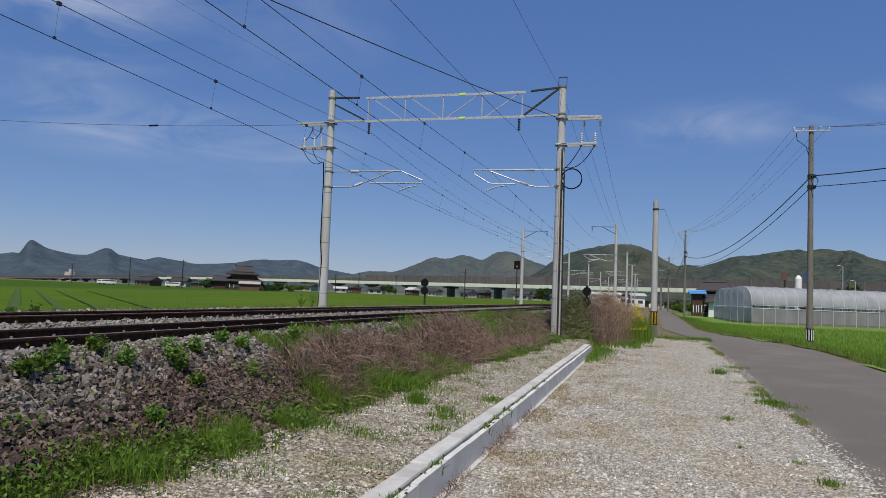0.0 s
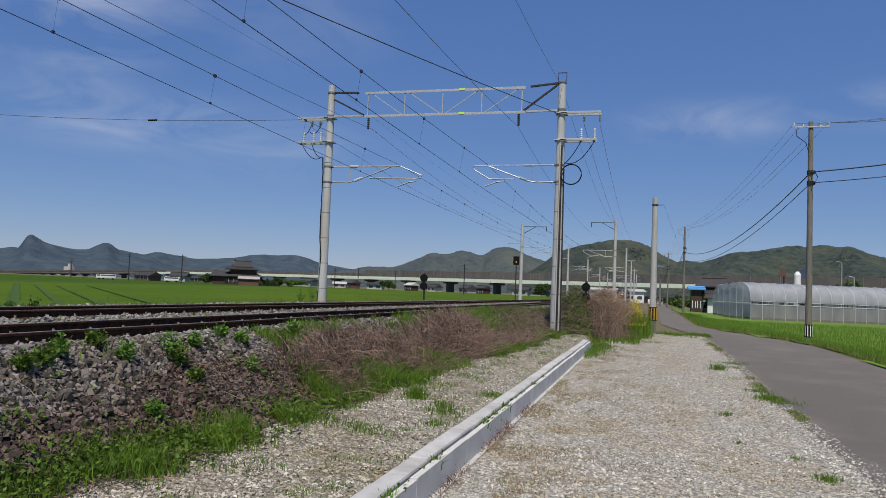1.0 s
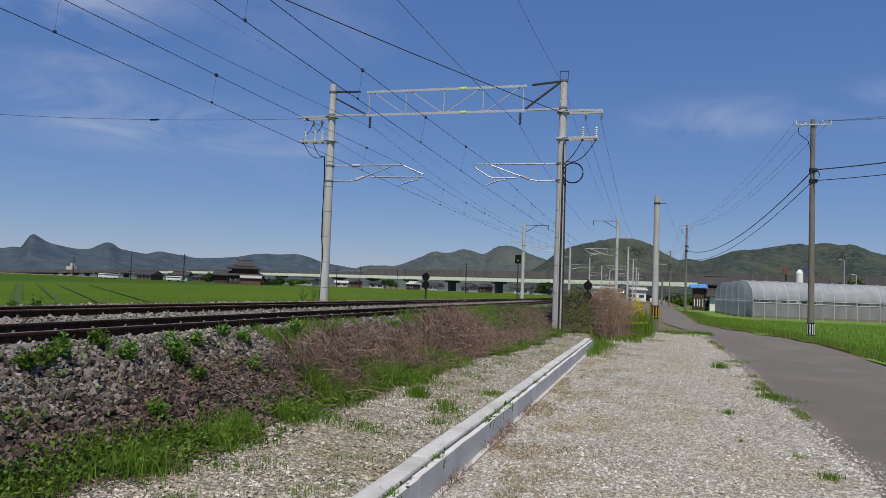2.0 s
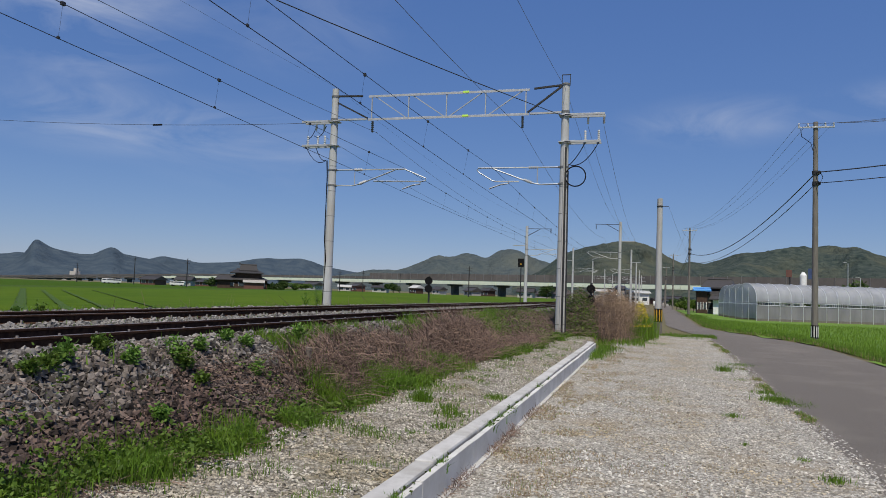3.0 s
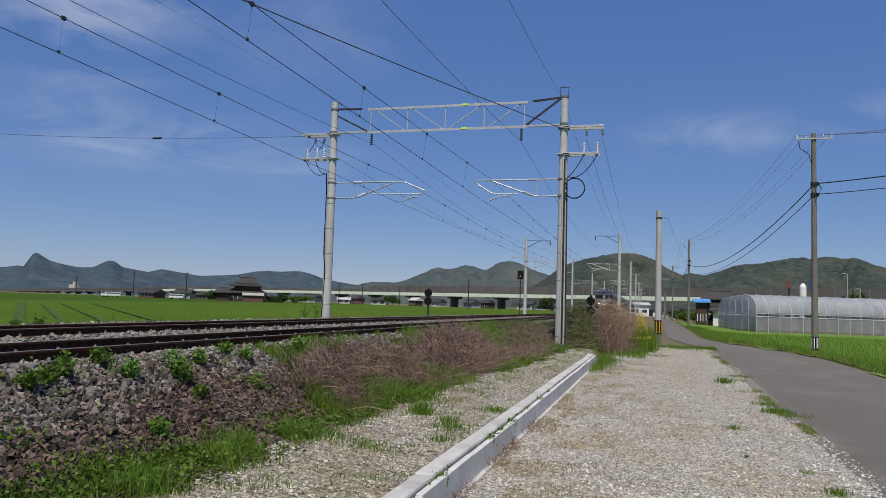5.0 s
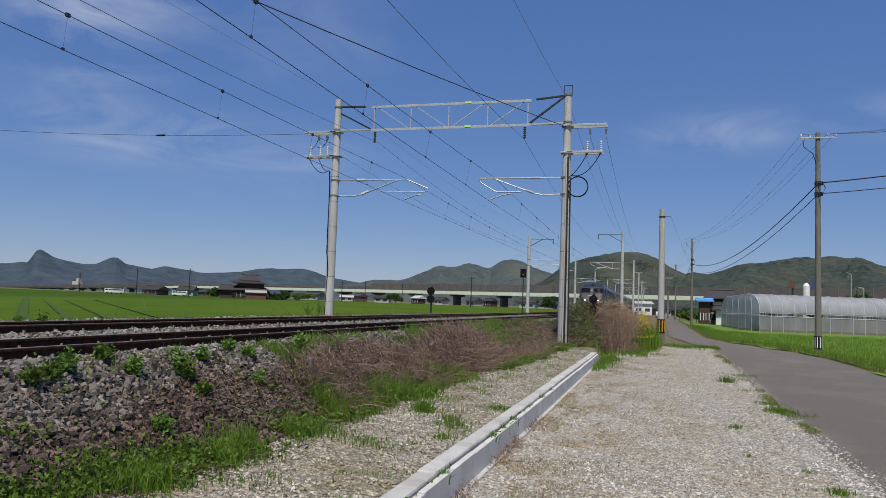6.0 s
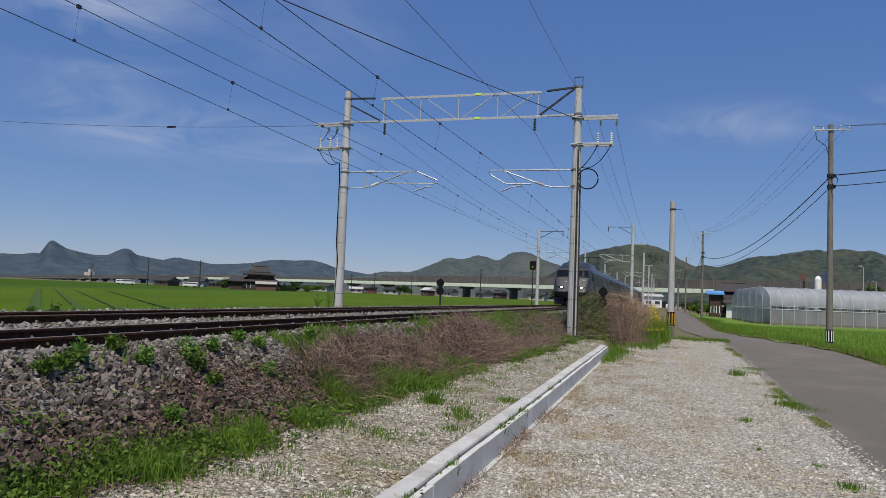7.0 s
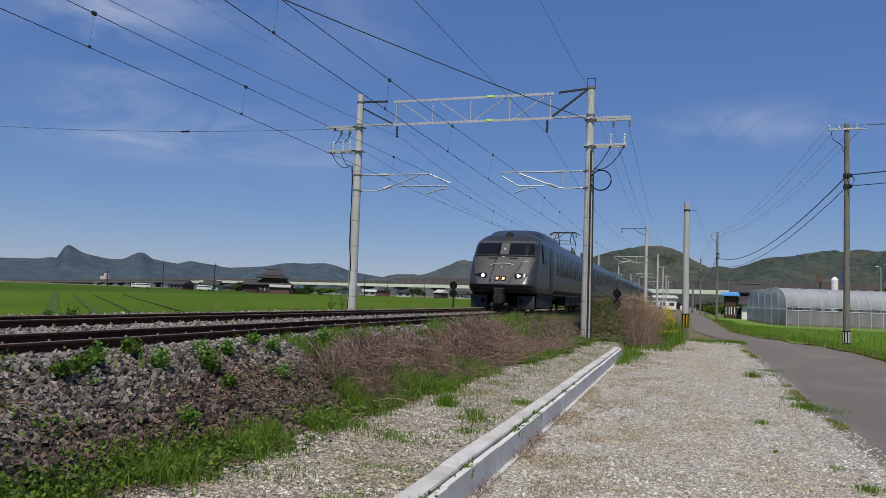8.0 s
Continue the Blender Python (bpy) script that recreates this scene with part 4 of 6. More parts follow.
def lead_car():
    car = thing("train_car", (0, 0, RAIL_Z), "gunmetal grey express train leading car with slanted cab", "train car", "coupled express train")
    half = [0, 0.1, 0.2, 0.3, 0.4, 0.5, 0.6, 0.7, 0.78, 0.85, 0.90, 0.94, 0.97, 0.985, 0.995, 1.0, 1.1, 1.3, 1.6, 2]
    us = [-u for u in reversed(half[1:])] + half
    zs = [0.85, 0.95, 1.05, 1.14, 1.22] + lin(1.35, 2.34, 8) + [2.40] + lin(2.5, 2.95, 5) + [3.02, 3.08, 3.15, 3.22, 3.30, 3.38, 3.44, 3.48, 3.52, 3.54]
    part("cab_shell", patch(us, zs), M_BODY, car, "gunmetal cab shell", True)
    part("body", car_body(4.98, 20.0), M_BODY, car, "", True)
    def span(a, b, n=10):
        return lin(a, b, n)
    # windscreen with a centre pillar
    for a, b in ((-0.86, -0.13), (0.13, 0.86)):
        part("windscreen", patch(span(a, b), span(2.45, 2.93, 5), 0.014), M_GLASS, car, "dark slanted windscreen pane", True)
    bm = B()
    g = [[bm.verts.new(nose(u * (0.66 + 0.27 * (z - 1.22) / 1.1), z, 0.006)) for u in lin(-1, 1, 28)] for z in lin(1.23, 2.35, 14)]
    for r0, r1 in zip(g, g[1:]):
        for k in range(28):
            bm.faces.new((r0[k], r0[k + 1], r1[k + 1], r1[k]))
    part("face_panel", bm, M_FACE, car, "lighter grey nose panel", True)
    part("brow_panel", patch(span(-0.95, 0.95, 20), span(2.955, 3.06, 3), 0.006), M_FACE, car, "lighter grey brow over the windscreen", True)
    part("windscreen_pillar", patch(span(-0.13, 0.13, 4), span(2.45, 2.93, 5), 0.018), M_FACE, car, "dark centre pillar", True)
    part("windscreen_base", patch(span(-0.93, 0.93, 20), [2.36, 2.40], 0.016), M_BLACK, car, "black strip under the windscreen", True)
    part("lower_apron", patch(span(-0.99, 0.99, 24), [0.86, 1.0, 1.14], 0.016), M_UNDER, car, "black apron under the nose", True)
    # The sun's sheen on the lower nose edge, added as a silver strip.
    part("bright_band", patch(span(-0.70, 0.70, 24), [1.185, 1.225], 0.012), M_SILVER, car, "silver strip added as the sun highlight on the lower nose edge", True)
    for s in (-1, 1):
        part("side_quarter_window", side_panel(s, 1.75, 3.1, 2.15, 2.94, 0.02), M_SIDE_GLASS, car, "dark cab side window")
        part("cab_door", side_panel(s, 3.6, 4.35, 1.0, 2.95, 0.015), M_DOOR, car, "dark cab door")
        bm = B()
        g = []
        for k in range(11):
            v = k / 10
            u, h = 0.40 + 0.40 * v, 0.10 * math.sin(math.pi * min(1, 0.12 + v) ** 0.75) ** 0.8 + 0.008
            zc = 1.53 + 0.05 * v
            g.append([bm.verts.new(nose(s * u, zc + h * w, 0.014)) for w in (-1, -0.5, 0, 0.5, 1)])
        for r0, r1 in zip(g, g[1:]):
            for k in range(4):
                bm.faces.new((r0[k], r0[k + 1], r1[k + 1], r1[k]))
        hl = part("headlight_housing", bm, M_GLASS, car, "dark almond-shaped headlight recess", True)
        c0 = nose(s * 0.515, 1.545, 0.012)
        bmesh_lamp = bar(B(), c0, c0 + Vector((0, -0.03, 0.012)), 0.068, 0.055, n=16)
        part("lamp", bmesh_lamp, M_LAMP, hl, "lit white headlamp", True)
        mk = sorted([s * 0.02, s * 0.16])
        mh = part("marker_housing", patch(span(mk[0], mk[1], 4), span(1.33, 1.53, 3), 0.014), M_BLACK, car, "square black marker lamp housing", True)
        mk = sorted([s * 0.055, s * 0.125])
        part("lamp", patch(span(mk[0], mk[1], 3), span(1.38, 1.48, 2), 0.028), M_LAMP2, mh, "lit amber lamp", True)
        wp = sorted([s * 0.14, s * 0.44])
        part("wiper", patch(span(wp[0], wp[1], 5), [2.27, 2.295], 0.03), M_BLACK, car)
        bm = B()
        box(bm, (s * 0.98, 0.62, 0.50), (0.72, 0.22, 0.56), bevel=0.05)
        sk = part("skirt", bm, M_UNDER_G, car, "grey front skirt plate", True)
        part("jumper_socket", bar(B(), (s * 0.80, 0.49, 0.54), (s * 0.80, 0.53, 0.54), 0.09, n=14), M_BLACK, sk)
        part("side_skirt", side_panel(s, 0.9, 4.9, 0.30, 0.9, 0.0, 2), M_UNDER, car)
    arc = [nose(0.34 * math.sin(a), 1.96 + 0.1 * math.cos(a), 0.03) for a in (radians(-80 + 16 * k) for k in range(11))]
    part("emblem_arc", pipe(B(), arc, 0.014, 5), M_WHITE, car, "thin silver arc emblem")
    part("emblem_dot", bar(B(), nose(0, 1.90, 0.01), nose(0, 1.90, 0.04), 0.04, n=10), M_SILVER, car)
    part("number_bars", patch(span(0.56, 0.74, 4), [2.12, 2.18], 0.018), M_CLAMP, car, "silver number bars")
    part("top_lamp", patch(span(-0.035, 0.035, 3), [2.31, 2.36], 0.03), M_SILVER, car, "small bright badge under the windscreen")
    part("pillar_lamp", bar(B(), nose(0, 2.68, 0.0), nose(0, 2.68, 0.04), 0.05, n=12), M_SILVER, car)
    bm = B()
    box(bm, (0, 0.15, 0.62), (0.42, 0.7, 0.36), bevel=0.06)
    box(bm, (0, -0.15, 0.60), (0.30, 0.3, 0.42), bevel=0.05)
    bar(bm, (-0.35, 0.1, 0.36), (0.35, 0.1, 0.36), 0.09, n=12)
    box(bm, (0, 0.0, 0.92), (0.40, 0.3, 0.26), bevel=0.04)
    part("coupler", bm, M_COUPLER, car, "dark steel automatic coupler")
    bm = B()
    box(bm, (0, 0.9, 0.22), (1.7, 0.08, 0.3), bevel=0.02)
    part("rail_guard", bm, M_UNDER, car)
    # roof fairing and horn cover
    bm, rings = B(), []
    for y, w, z in ((2.0, 0.75, 3.38), (2.3, 0.95, 3.52), (2.7, 1.08, 3.63), (3.3, 1.14, 3.70), (4.2, 1.16, 3.73), (7.4, 1.16, 3.73), (8.2, 1.05, 3.68), (8.9, 0.9, 3.55)):
        ring = []
        for m in range(13):
            a = math.pi * m / 12
            ring.append(bm.verts.new((-w * math.copysign(abs(math.cos(a)) ** 0.55, math.cos(a)) * 1.06, y, 3.08 + (z - 3.08) * math.sin(a) ** 0.5)))
        rings.append(ring)
    for r0, r1 in zip(rings, rings[1:]):
        for m in range(12):
            bm.faces.new((r0[m], r0[m + 1], r1[m + 1], r1[m]))
    bm.faces.new(rings[0])
    bm.faces.new(rings[-1])
    part("roof_fairing", bm, M_BODY, car, "", True)
    part("roof_horn", bar(B(), (0, 1.55, 3.33), (0, 1.95, 3.36), 0.13, n=12), M_DARK, car)
    fittings(car, 0, 20.0, 4.6)
    pantograph(car, 17.4)
    return car


M_UNDER_G = mat("grey_skirt", (0.05, 0.05, 0.053), (0.038, 0.038, 0.04), 3, 0.6, 0.2)
M_COUPLER = mat("coupler_steel", (0.028, 0.026, 0.025), (0.018, 0.017, 0.016), 6, 0.7, 0.1)


def mid_car():
    car = thing("train_car", (0, 0, RAIL_Z), "gunmetal grey express passenger car with dark windows", "train car", "coupled express train")
    part("body", car_body(0.0, 19.5), M_BODY, car, "", True)
    fittings(car, 0, 19.5)
    bm = B()
    box(bm, (0, -0.3, 2.0), (1.3, 0.62, 2.1), bevel=0.03)
    part("gangway", bm, M_UNDER, car)
    return car


cars = [lead_car()]
first_mid = mid_car()
cars.append(first_mid)
for k in range(2, 7):
    cars.append(copy_thing(first_mid, pose(-6.88, 300 + 20.1 * k, RAIL_Z)))

# ---- posts and poles ----
def guard(parent, r, z0, z1, base, stripe, label):
    bm = B()
    bar(bm, (0, 0, z0), (0, 0, z1), r, n=24)
    g = part("striped_guard", bm, base, parent, label, True)
    for k in range(9):
        a = 2 * math.pi * (k + 0.25) / 9
        bm = B()
        box(bm, (math.cos(a) * (r + 0.002), math.sin(a) * (r + 0.002), (z0 + z1) / 2), (0.008, r * 0.24, (z1 - z0) * 0.84), pose(0, 0, 0, 0, 0, math.degrees(a)))
        part("stripe", bm, stripe, g)


post = thing("concrete_post", (0.42, 44.8, 0), "pale bare concrete post with black and yellow guard", "pole")
bm = B()
bar(bm, (0, 0, -0.1), (0, 0, 8.05), 0.20, 0.155, n=24)
part("shaft", bm, M_POLE_W, post, "", True)
guard(post, 0.235, 0.75, 1.55, M_BLACK, M_YELLOW, "black and yellow warning sleeve")
bm = B()
bar(bm, (0, 0, 7.55), (0, 0, 7.63), 0.18, n=20)
bar(bm, (0.15, 0, 7.6), (0.5, 0, 7.6), 0.02)
part("band", bm, M_DARK, post)
bm = B()
bar(bm, (0, 0, -0.05), (0, 0, 0.7), 0.235, 0.215, n=20)
part("base_collar", bm, M_POLE_B, post, "", True)


def utility_pole(x, y, z0, h, label, arms=True, sleeve=False):
    p = thing("utility_pole", (x, y, z0), label, "utility pole", "roadside utility poles")
    bm = B()
    bar(bm, (0, 0, -0.2), (0, 0, h), 0.19, 0.13, n=18)
    part("shaft", bm, M_POLE_B, p, "", True)
    if arms:
        bm = B()
        box(bm, (0, -0.15, h - 0.35), (2.0, 0.08, 0.08), bevel=0.008)
        part("crossarm", bm, M_STEEL, p)
        for dx in (-0.95, -0.45, 0.5, 0.95):
            insulator(p, (dx, -0.15, h - 0.3), (dx, -0.15, h - 0.08), 0.06, 3)
        bm = B()
        for z in (h - 3.1, h - 3.75):
            bar(bm, (0, 0, z - 0.12), (0, 0, z + 0.12), 0.19, n=14)
            box(bm, (0.18, -0.1, z), (0.14, 0.2, 0.2), bevel=0.02)
        part("cable_clamp", bm, M_DARK, p)
        bm = B()
        pipe(bm, [(-0.85, -0.15, h - 0.45), (-0.8, -0.15, h - 0.9), (-0.3, -0.15, h - 1.3), (-0.12, -0.1, h - 1.9)], 0.02)
        pipe(bm, [(0.18, -0.2, h - 3.0), (0.35, -0.25, h - 3.4), (0.2, -0.2, h - 3.8)], 0.025)
        part("jumper_cable", bm, M_BLACK, p)
    if sleeve:
        guard(p, 0.215, 0.22, 0.98, M_BLACK, M_WHITE, "black and white striped sleeve")
    return p


UP = [(9.37, 47.8, -0.1, 13.2), (5.3, 112, -0.1, 12.8), (4.7, 172, -0.1, 12.6), (4.4, 236, -0.1, 12.6)]
for i, (x, y, z0, h) in enumerate(UP):
    utility_pole(x, y, z0, h, "brown utility pole with striped sleeve at the roadside" if i == 0 else "brown utility pole beside the farm road", True, i == 0)
utility_pole(3.6, 205, -0.1, 7.5, "short brown utility pole beside the farm road", False)


def strung(a, b, sag, r, label, material=M_WIRE, n=18):
    a, b = Vector(a), Vector(b)
    pts = [a.lerp(b, k / n) - Vector((0, 0, 4 * sag * (k / n) * (1 - k / n))) for k in range(n + 1)]
    return solo("overhead_cable", pipe(B(), pts, r, 5), material, (0, 0, 0), label, "cable", "roadside cables")


NEXT = (24.5, 26.0, -0.1, 13.6)       # next pole stands outside the view
utility_pole(*NEXT, "brown utility pole at the road's far side")
chain = [NEXT] + UP
for (x, y, z, h), (x2, y2, z2, h2) in zip(chain, chain[1:]):
    near = y < 120
    for dx in (-0.95, -0.45, 0.5, 0.95):
        strung((x + dx, y, z + h - 0.08), (x2 + dx, y2, z2 + h2 - 0.08), 1.5, 0.009, "thin power line between utility poles", M_WIRE_L)
    strung((x, y - 0.2, z + h - 3.1), (x2, y2 - 0.2, z2 + h2 - (3.1 if y < 40 else 3.7)), 0.6 if y < 40 else 1.9, 0.034, "thick black communication cable between utility poles")
    strung((x, y - 0.2, z + h - 3.75), (x2, y2 - 0.2, z2 + h2 - (3.75 if y < 40 else 4.9)), 0.6 if y < 40 else 1.7, 0.024, "black communication cable between utility poles")
strung((0.92, 44.8, 7.6), (5.3, 112, 8.6), 0.3, 0.006, "thin wire from the concrete post", M_WIRE_L)
strung((RX, 30.5, 9.62), CABLE_END, CABLE_SAG, 0.016, "thick black cable slung to the portal pole")
strung((LX - 1.45, 30.5, 9.7), CROSS_END, CROSS_SAG, 0.010, "thin power line crossing the paddies")
solo("cable_joint", box(B(), (0, 0, 0), (0.5, 0.08, 0.08), bevel=0.02), M_BLACK, Vector((LX - 1.45, 30.5, 9.7)).lerp(Vector(CROSS_END), 0.2) - Vector((0, 0, 4 * CROSS_SAG * 0.16)), "small black joint on the power line", "cable joint")


# ---- signals ----
def signal(x, y, zg, z, label, r=0.24, lit=False):
    s = thing("railway_signal", (x, y, zg), label, "railway signal", "railway signals")
    part("post", bar(B(), (0, 0.12, -0.1), (0, 0.12, z - zg + 0.3), 0.06, n=12), M_DARK if not lit else M_STEEL, s, "", True)
    for k, dz in enumerate((0, -0.5)):
        bm = B()
        bar(bm, (0, -0.02, z - zg + dz), (0, 0.02, z - zg + dz), r, n=24)
        part("backboard", bm, M_BLACK, s, "round black backboard", True)
        bm = B()
        bar(bm, (0, 0.02, z - zg + dz), (0, 0.25, z - zg + dz), 0.12, n=16)
        part("lamp_housing", bm, M_BLACK, s, "", True)
    return s


signal(-2.80, 36.0, 0.3, 2.47, "black railway signal seen from behind in the reeds", 0.21)
signal(-13.5, 44.0, 1.0, 2.75, "black two-disc railway signal beside the second track", 0.25)
sg = thing("track_sign", (-14.6, 84, 0.9), "small black and yellow track sign on a post", "sign")
part("post", bar(B(), (0, 0, -0.1), (0, 0, 5.2), 0.06, n=10), M_DARK, sg)
part("plate", box(B(), (0, -0.08, 4.9), (0.7, 0.05, 1.0)), M_BLACK, sg)
part("mark", box(B(), (0, -0.12, 4.75), (0.12, 0.02, 0.16)), M_YELLOW, sg)
for x, y, h in ((-5.0, 10.2, 0.45),):
    m = thing("marker_stake", (x, y, gz(x, y)), "short grey concrete marker stake on the embankment", "marker stake")
    part("stake", box(B(), (0, 0, h / 2 - 0.1), (0.07, 0.07, h), bevel=0.01), M_POLE_B, m)
mk = thing("road_marker", (9.7, 28.6, -0.1), "small white and black marker peg in the verge", "marker peg")
part("peg", bar(B(), (0, 0, -0.1), (0, 0, 0.28), 0.05, n=10), M_WHITE, mk)
part("cap", bar(B(), (0, 0, 0.28), (0, 0, 0.42), 0.055, n=10), M_BLACK, mk)

# ---- greenhouse ----
def film(name, c1, c2, clear):
    """Plastic film: pale surface with wrinkles, part of the light passes straight through."""
    m = mat(name, c1, c2, 0.9, 0.35, thin=0.3, spec=0.5, stretch=(1, 1, 0.3), bump=0.3, bscale=2.0)
    n, l = m.node_tree.nodes, m.node_tree.links
    out = n["Material Output"]
    src = out.inputs["Surface"].links[0].from_socket
    tr, mx = n.new("ShaderNodeBsdfTransparent"), n.new("ShaderNodeMixShader")
    mx.inputs["Fac"].default_value = clear
    l.new(src, mx.inputs[1])
    l.new(tr.outputs["BSDF"], mx.inputs[2])
    l.new(mx.outputs["Shader"], out.inputs["Surface"])
    return m


M_FILM = film("greenhouse_film", (0.56, 0.57, 0.60), (0.42, 0.43, 0.46), 0.45)
M_NET = film("greenhouse_side_net", (0.40, 0.385, 0.40), (0.31, 0.30, 0.315), 0.32)
M_FRAME = mat("greenhouse_frame", (0.66, 0.67, 0.69), None, rough=0.45, metal=0.4)
M_PLANT = mat("crop_dark", (0.05, 0.06, 0.045), (0.11, 0.11, 0.10), 1.2, 0.9)
GH_W, GH_L, GH_E, GH_R = 6.0, 62.0, 2.45, 4.75


def arch(u):
    """Cross-section of a tunnel: u from 0 (one eave) to 1 (the other)."""
    a = math.pi * u
    return -GH_W / 2 * math.cos(a), GH_E + (GH_R - GH_E) * math.sin(a) ** 0.8


def greenhouse(x, y, rz):
    g = thing("greenhouse", (x, y, -0.1), "white plastic-film tunnel greenhouse with arched pipe frame", "greenhouse", "greenhouse tunnels")
    g.rotation_euler.z = rz
    bm = B()
    n = 12
    vs = [[bm.verts.new((yy, *arch(k / n))) for k in range(n + 1)] for yy in (0, GH_L)]
    for k in range(n):
        bm.faces.new((vs[0][k], vs[0][k + 1], vs[1][k + 1], vs[1][k]))
    part("roof_film", bm, M_FILM, g, "translucent white roof film", True)
    for s in (-1, 1):
        bm = B()
        box(bm, (GH_L / 2, s * GH_W / 2, 1.05), (GH_L, 0.02, 1.75))
        part("side_screen", bm, M_NET, g, "grey side screen")
        bm = B()
        box(bm, (GH_L / 2, s * (GH_W / 2 + 0.02), 0.14), (GH_L, 0.04, 0.28))
        part("base_board", bm, M_POLE_B, g)
        for z in (1.95, 2.35):
            part("rail", bar(B(), (0, s * (GH_W / 2 + 0.03), z), (GH_L, s * (GH_W / 2 + 0.03), z), 0.03, n=6), M_FRAME, g)
        for k in range(int(GH_L / 1.5) + 1):
            part("post", bar(B(), (1.5 * k, s * (GH_W / 2 + 0.04), -0.05), (1.5 * k, s * (GH_W / 2 + 0.04), GH_E), 0.028, n=6), M_FRAME, g)
    for k in range(int(GH_L / 1.5) + 1):
        pts = [(1.5 * k, arch(u / 10)[0] * 1.005, arch(u / 10)[1] + 0.03) for u in range(11)]
        part("hoop", pipe(B(), pts, 0.028, 5), M_FRAME, g)
    bm = B()
    cols = [[bm.verts.new((-0.02, arch(k / n)[0], z)) for z in (0.25, arch(k / n)[1])] for k in range(n + 1)]
    for a, b in zip(cols, cols[1:]):
        bm.faces.new((a[0], b[0], b[1], a[1]))
    part("end_film", bm, M_FILM, g, "translucent end wall film")
    for yy in (-0.9, 0.9):
        part("end_post", bar(B(), (-0.05, yy, -0.05), (-0.05, yy, 4.2), 0.02, n=6), M_FRAME, g)
    part("end_rail", bar(B(), (-0.05, -GH_W / 2, 2.1), (-0.05, GH_W / 2, 2.1), 0.03, n=6), M_FRAME, g)
    part("crop_row", box(B(), (GH_L / 2, 0, 0.55), (GH_L - 2, 4.0, 0.8), bevel=0.3), M_PLANT, g, "dark crop row inside")
    return g


gh_dir = math.atan2(0.31, 0.95)
g0 = greenhouse(11.85, 102.0, gh_dir)
for k in range(1, 4):
    copy_thing(g0, pose(11.85 - 0.18 * k, 102.0 + 6.3 * k, -0.1, 0, 0, math.degrees(gh_dir)))


# ---- buildings ----
M_TILE = mat("dark_roof_tile", (0.055, 0.05, 0.05), (0.035, 0.033, 0.033), 2, 0.6, rand=0.25, stretch=(1, 6, 1))
M_WOOD = mat("dark_timber", (0.075, 0.045, 0.032), (0.05, 0.03, 0.022), 2, 0.85)
M_PLASTER = mat("pale_plaster", (0.44, 0.42, 0.39), (0.34, 0.32, 0.30), 0.6, 0.9, rand=0.2)
M_BLUE = mat("blue_sheet_roof", (0.10, 0.30, 0.62), (0.08, 0.25, 0.55), 1, 0.5)
M_WIN = mat("house_window", (0.05, 0.06, 0.07), None, rough=0.15, spec=0.6)
M_RED = mat("red_brown_paint", (0.15, 0.07, 0.055), (0.11, 0.055, 0.045), 1, 0.7)


def gable(bm, w, d, z, h, over=0.5, hip=0.0):
    """Pitched roof with thickness, ridge along x; hip draws the ridge's ends in."""
    w2, d2 = w / 2 + over, d / 2 + over
    e = [(-w2, -d2, z), (w2, -d2, z), (w2, d2, z), (-w2, d2, z)]
    lo = [bm.verts.new(p) for p in e]
    up = [bm.verts.new((p[0], p[1], p[2] + 0.22)) for p in e]
    r = [bm.verts.new((-w2 + hip, 0, z + h)), bm.verts.new((w2 - hip, 0, z + h))]
    for k in range(4):
        bm.faces.new((lo[k], lo[(k + 1) % 4], up[(k + 1) % 4], up[k]))
    bm.faces.new(lo)
    bm.faces.new((up[0], up[1], r[1], r[0]))
    bm.faces.new((up[2], up[3], r[0], r[1]))
    bm.faces.new((up[1], up[2], r[1]))
    bm.faces.new((up[3], up[0], r[0]))
    bar(bm, (-w2 + hip, 0, z + h + 0.05), (w2 - hip, 0, z + h + 0.05), 0.18, n=8)
    return bm


def house(x, y, z, w, d, h, rise, rz, wall, roof, label, cat="house", floors=1, hip=0.0):
    p = thing("house", (x, y, z), label, cat, "houses beyond the fields")
    p.rotation_euler.z = radians(rz)
    part("wall", box(B(), (0, 0, h / 2 - 0.2), (w, d, h + 0.4)), wall, p)
    part("roof", gable(B(), w, d, h, rise, 0.6, hip), roof, p)
    for fl in range(floors):
        n = max(2, int(w / 3))
        for k in range(n):
            bm = B()
            box(bm, (-w / 2 + (k + 0.5) * w / n, -d / 2 - 0.02, 1.4 + fl * 2.8), (w / n * 0.55, 0.06, 1.1))
            wi = part("window", bm, M_WIN, p)
            for a in (-1, 1):
                part("jamb", box(B(), (-w / 2 + (k + 0.5) * w / n + a * w / n * 0.29, -d / 2 - 0.03, 1.4 + fl * 2.8), (0.1, 0.1, 1.3)), M_WHITE, wi)
    return p


old = house(-123.5, 205.5, 0.9, 12.5, 8, 2.7, 1.7, 31, M_WOOD, M_TILE, "large dark timber farmhouse with two-tier tiled roof", hip=3.2)
part("upper_wall", box(B(), (0.5, 0, 4.3), (8.0, 5.6, 1.5)), M_WOOD, old)
part("upper_roof", gable(B(), 8.0, 5.6, 4.9, 1.4, 1.1, 1.9), M_TILE, old, "tiled hipped upper roof")
part("gable_roof", gable(B(), 4.6, 3.4, 5.7, 2.0, 0.5, 0.3), M_TILE, old, "steep tiled gable on the ridge").location.x = 0.4
part("ridge_end", box(B(), (-2.3, 0, 8.0), (0.4, 0.5, 0.6), bevel=0.1), M_TILE, old)
part("shed_roof", box(B(), (2.2, -6.2, 2.45), (6.6, 3.2, 0.16), pose(0, 0, 0, 14)), M_PLASTER, old, "pale lean-to roof")
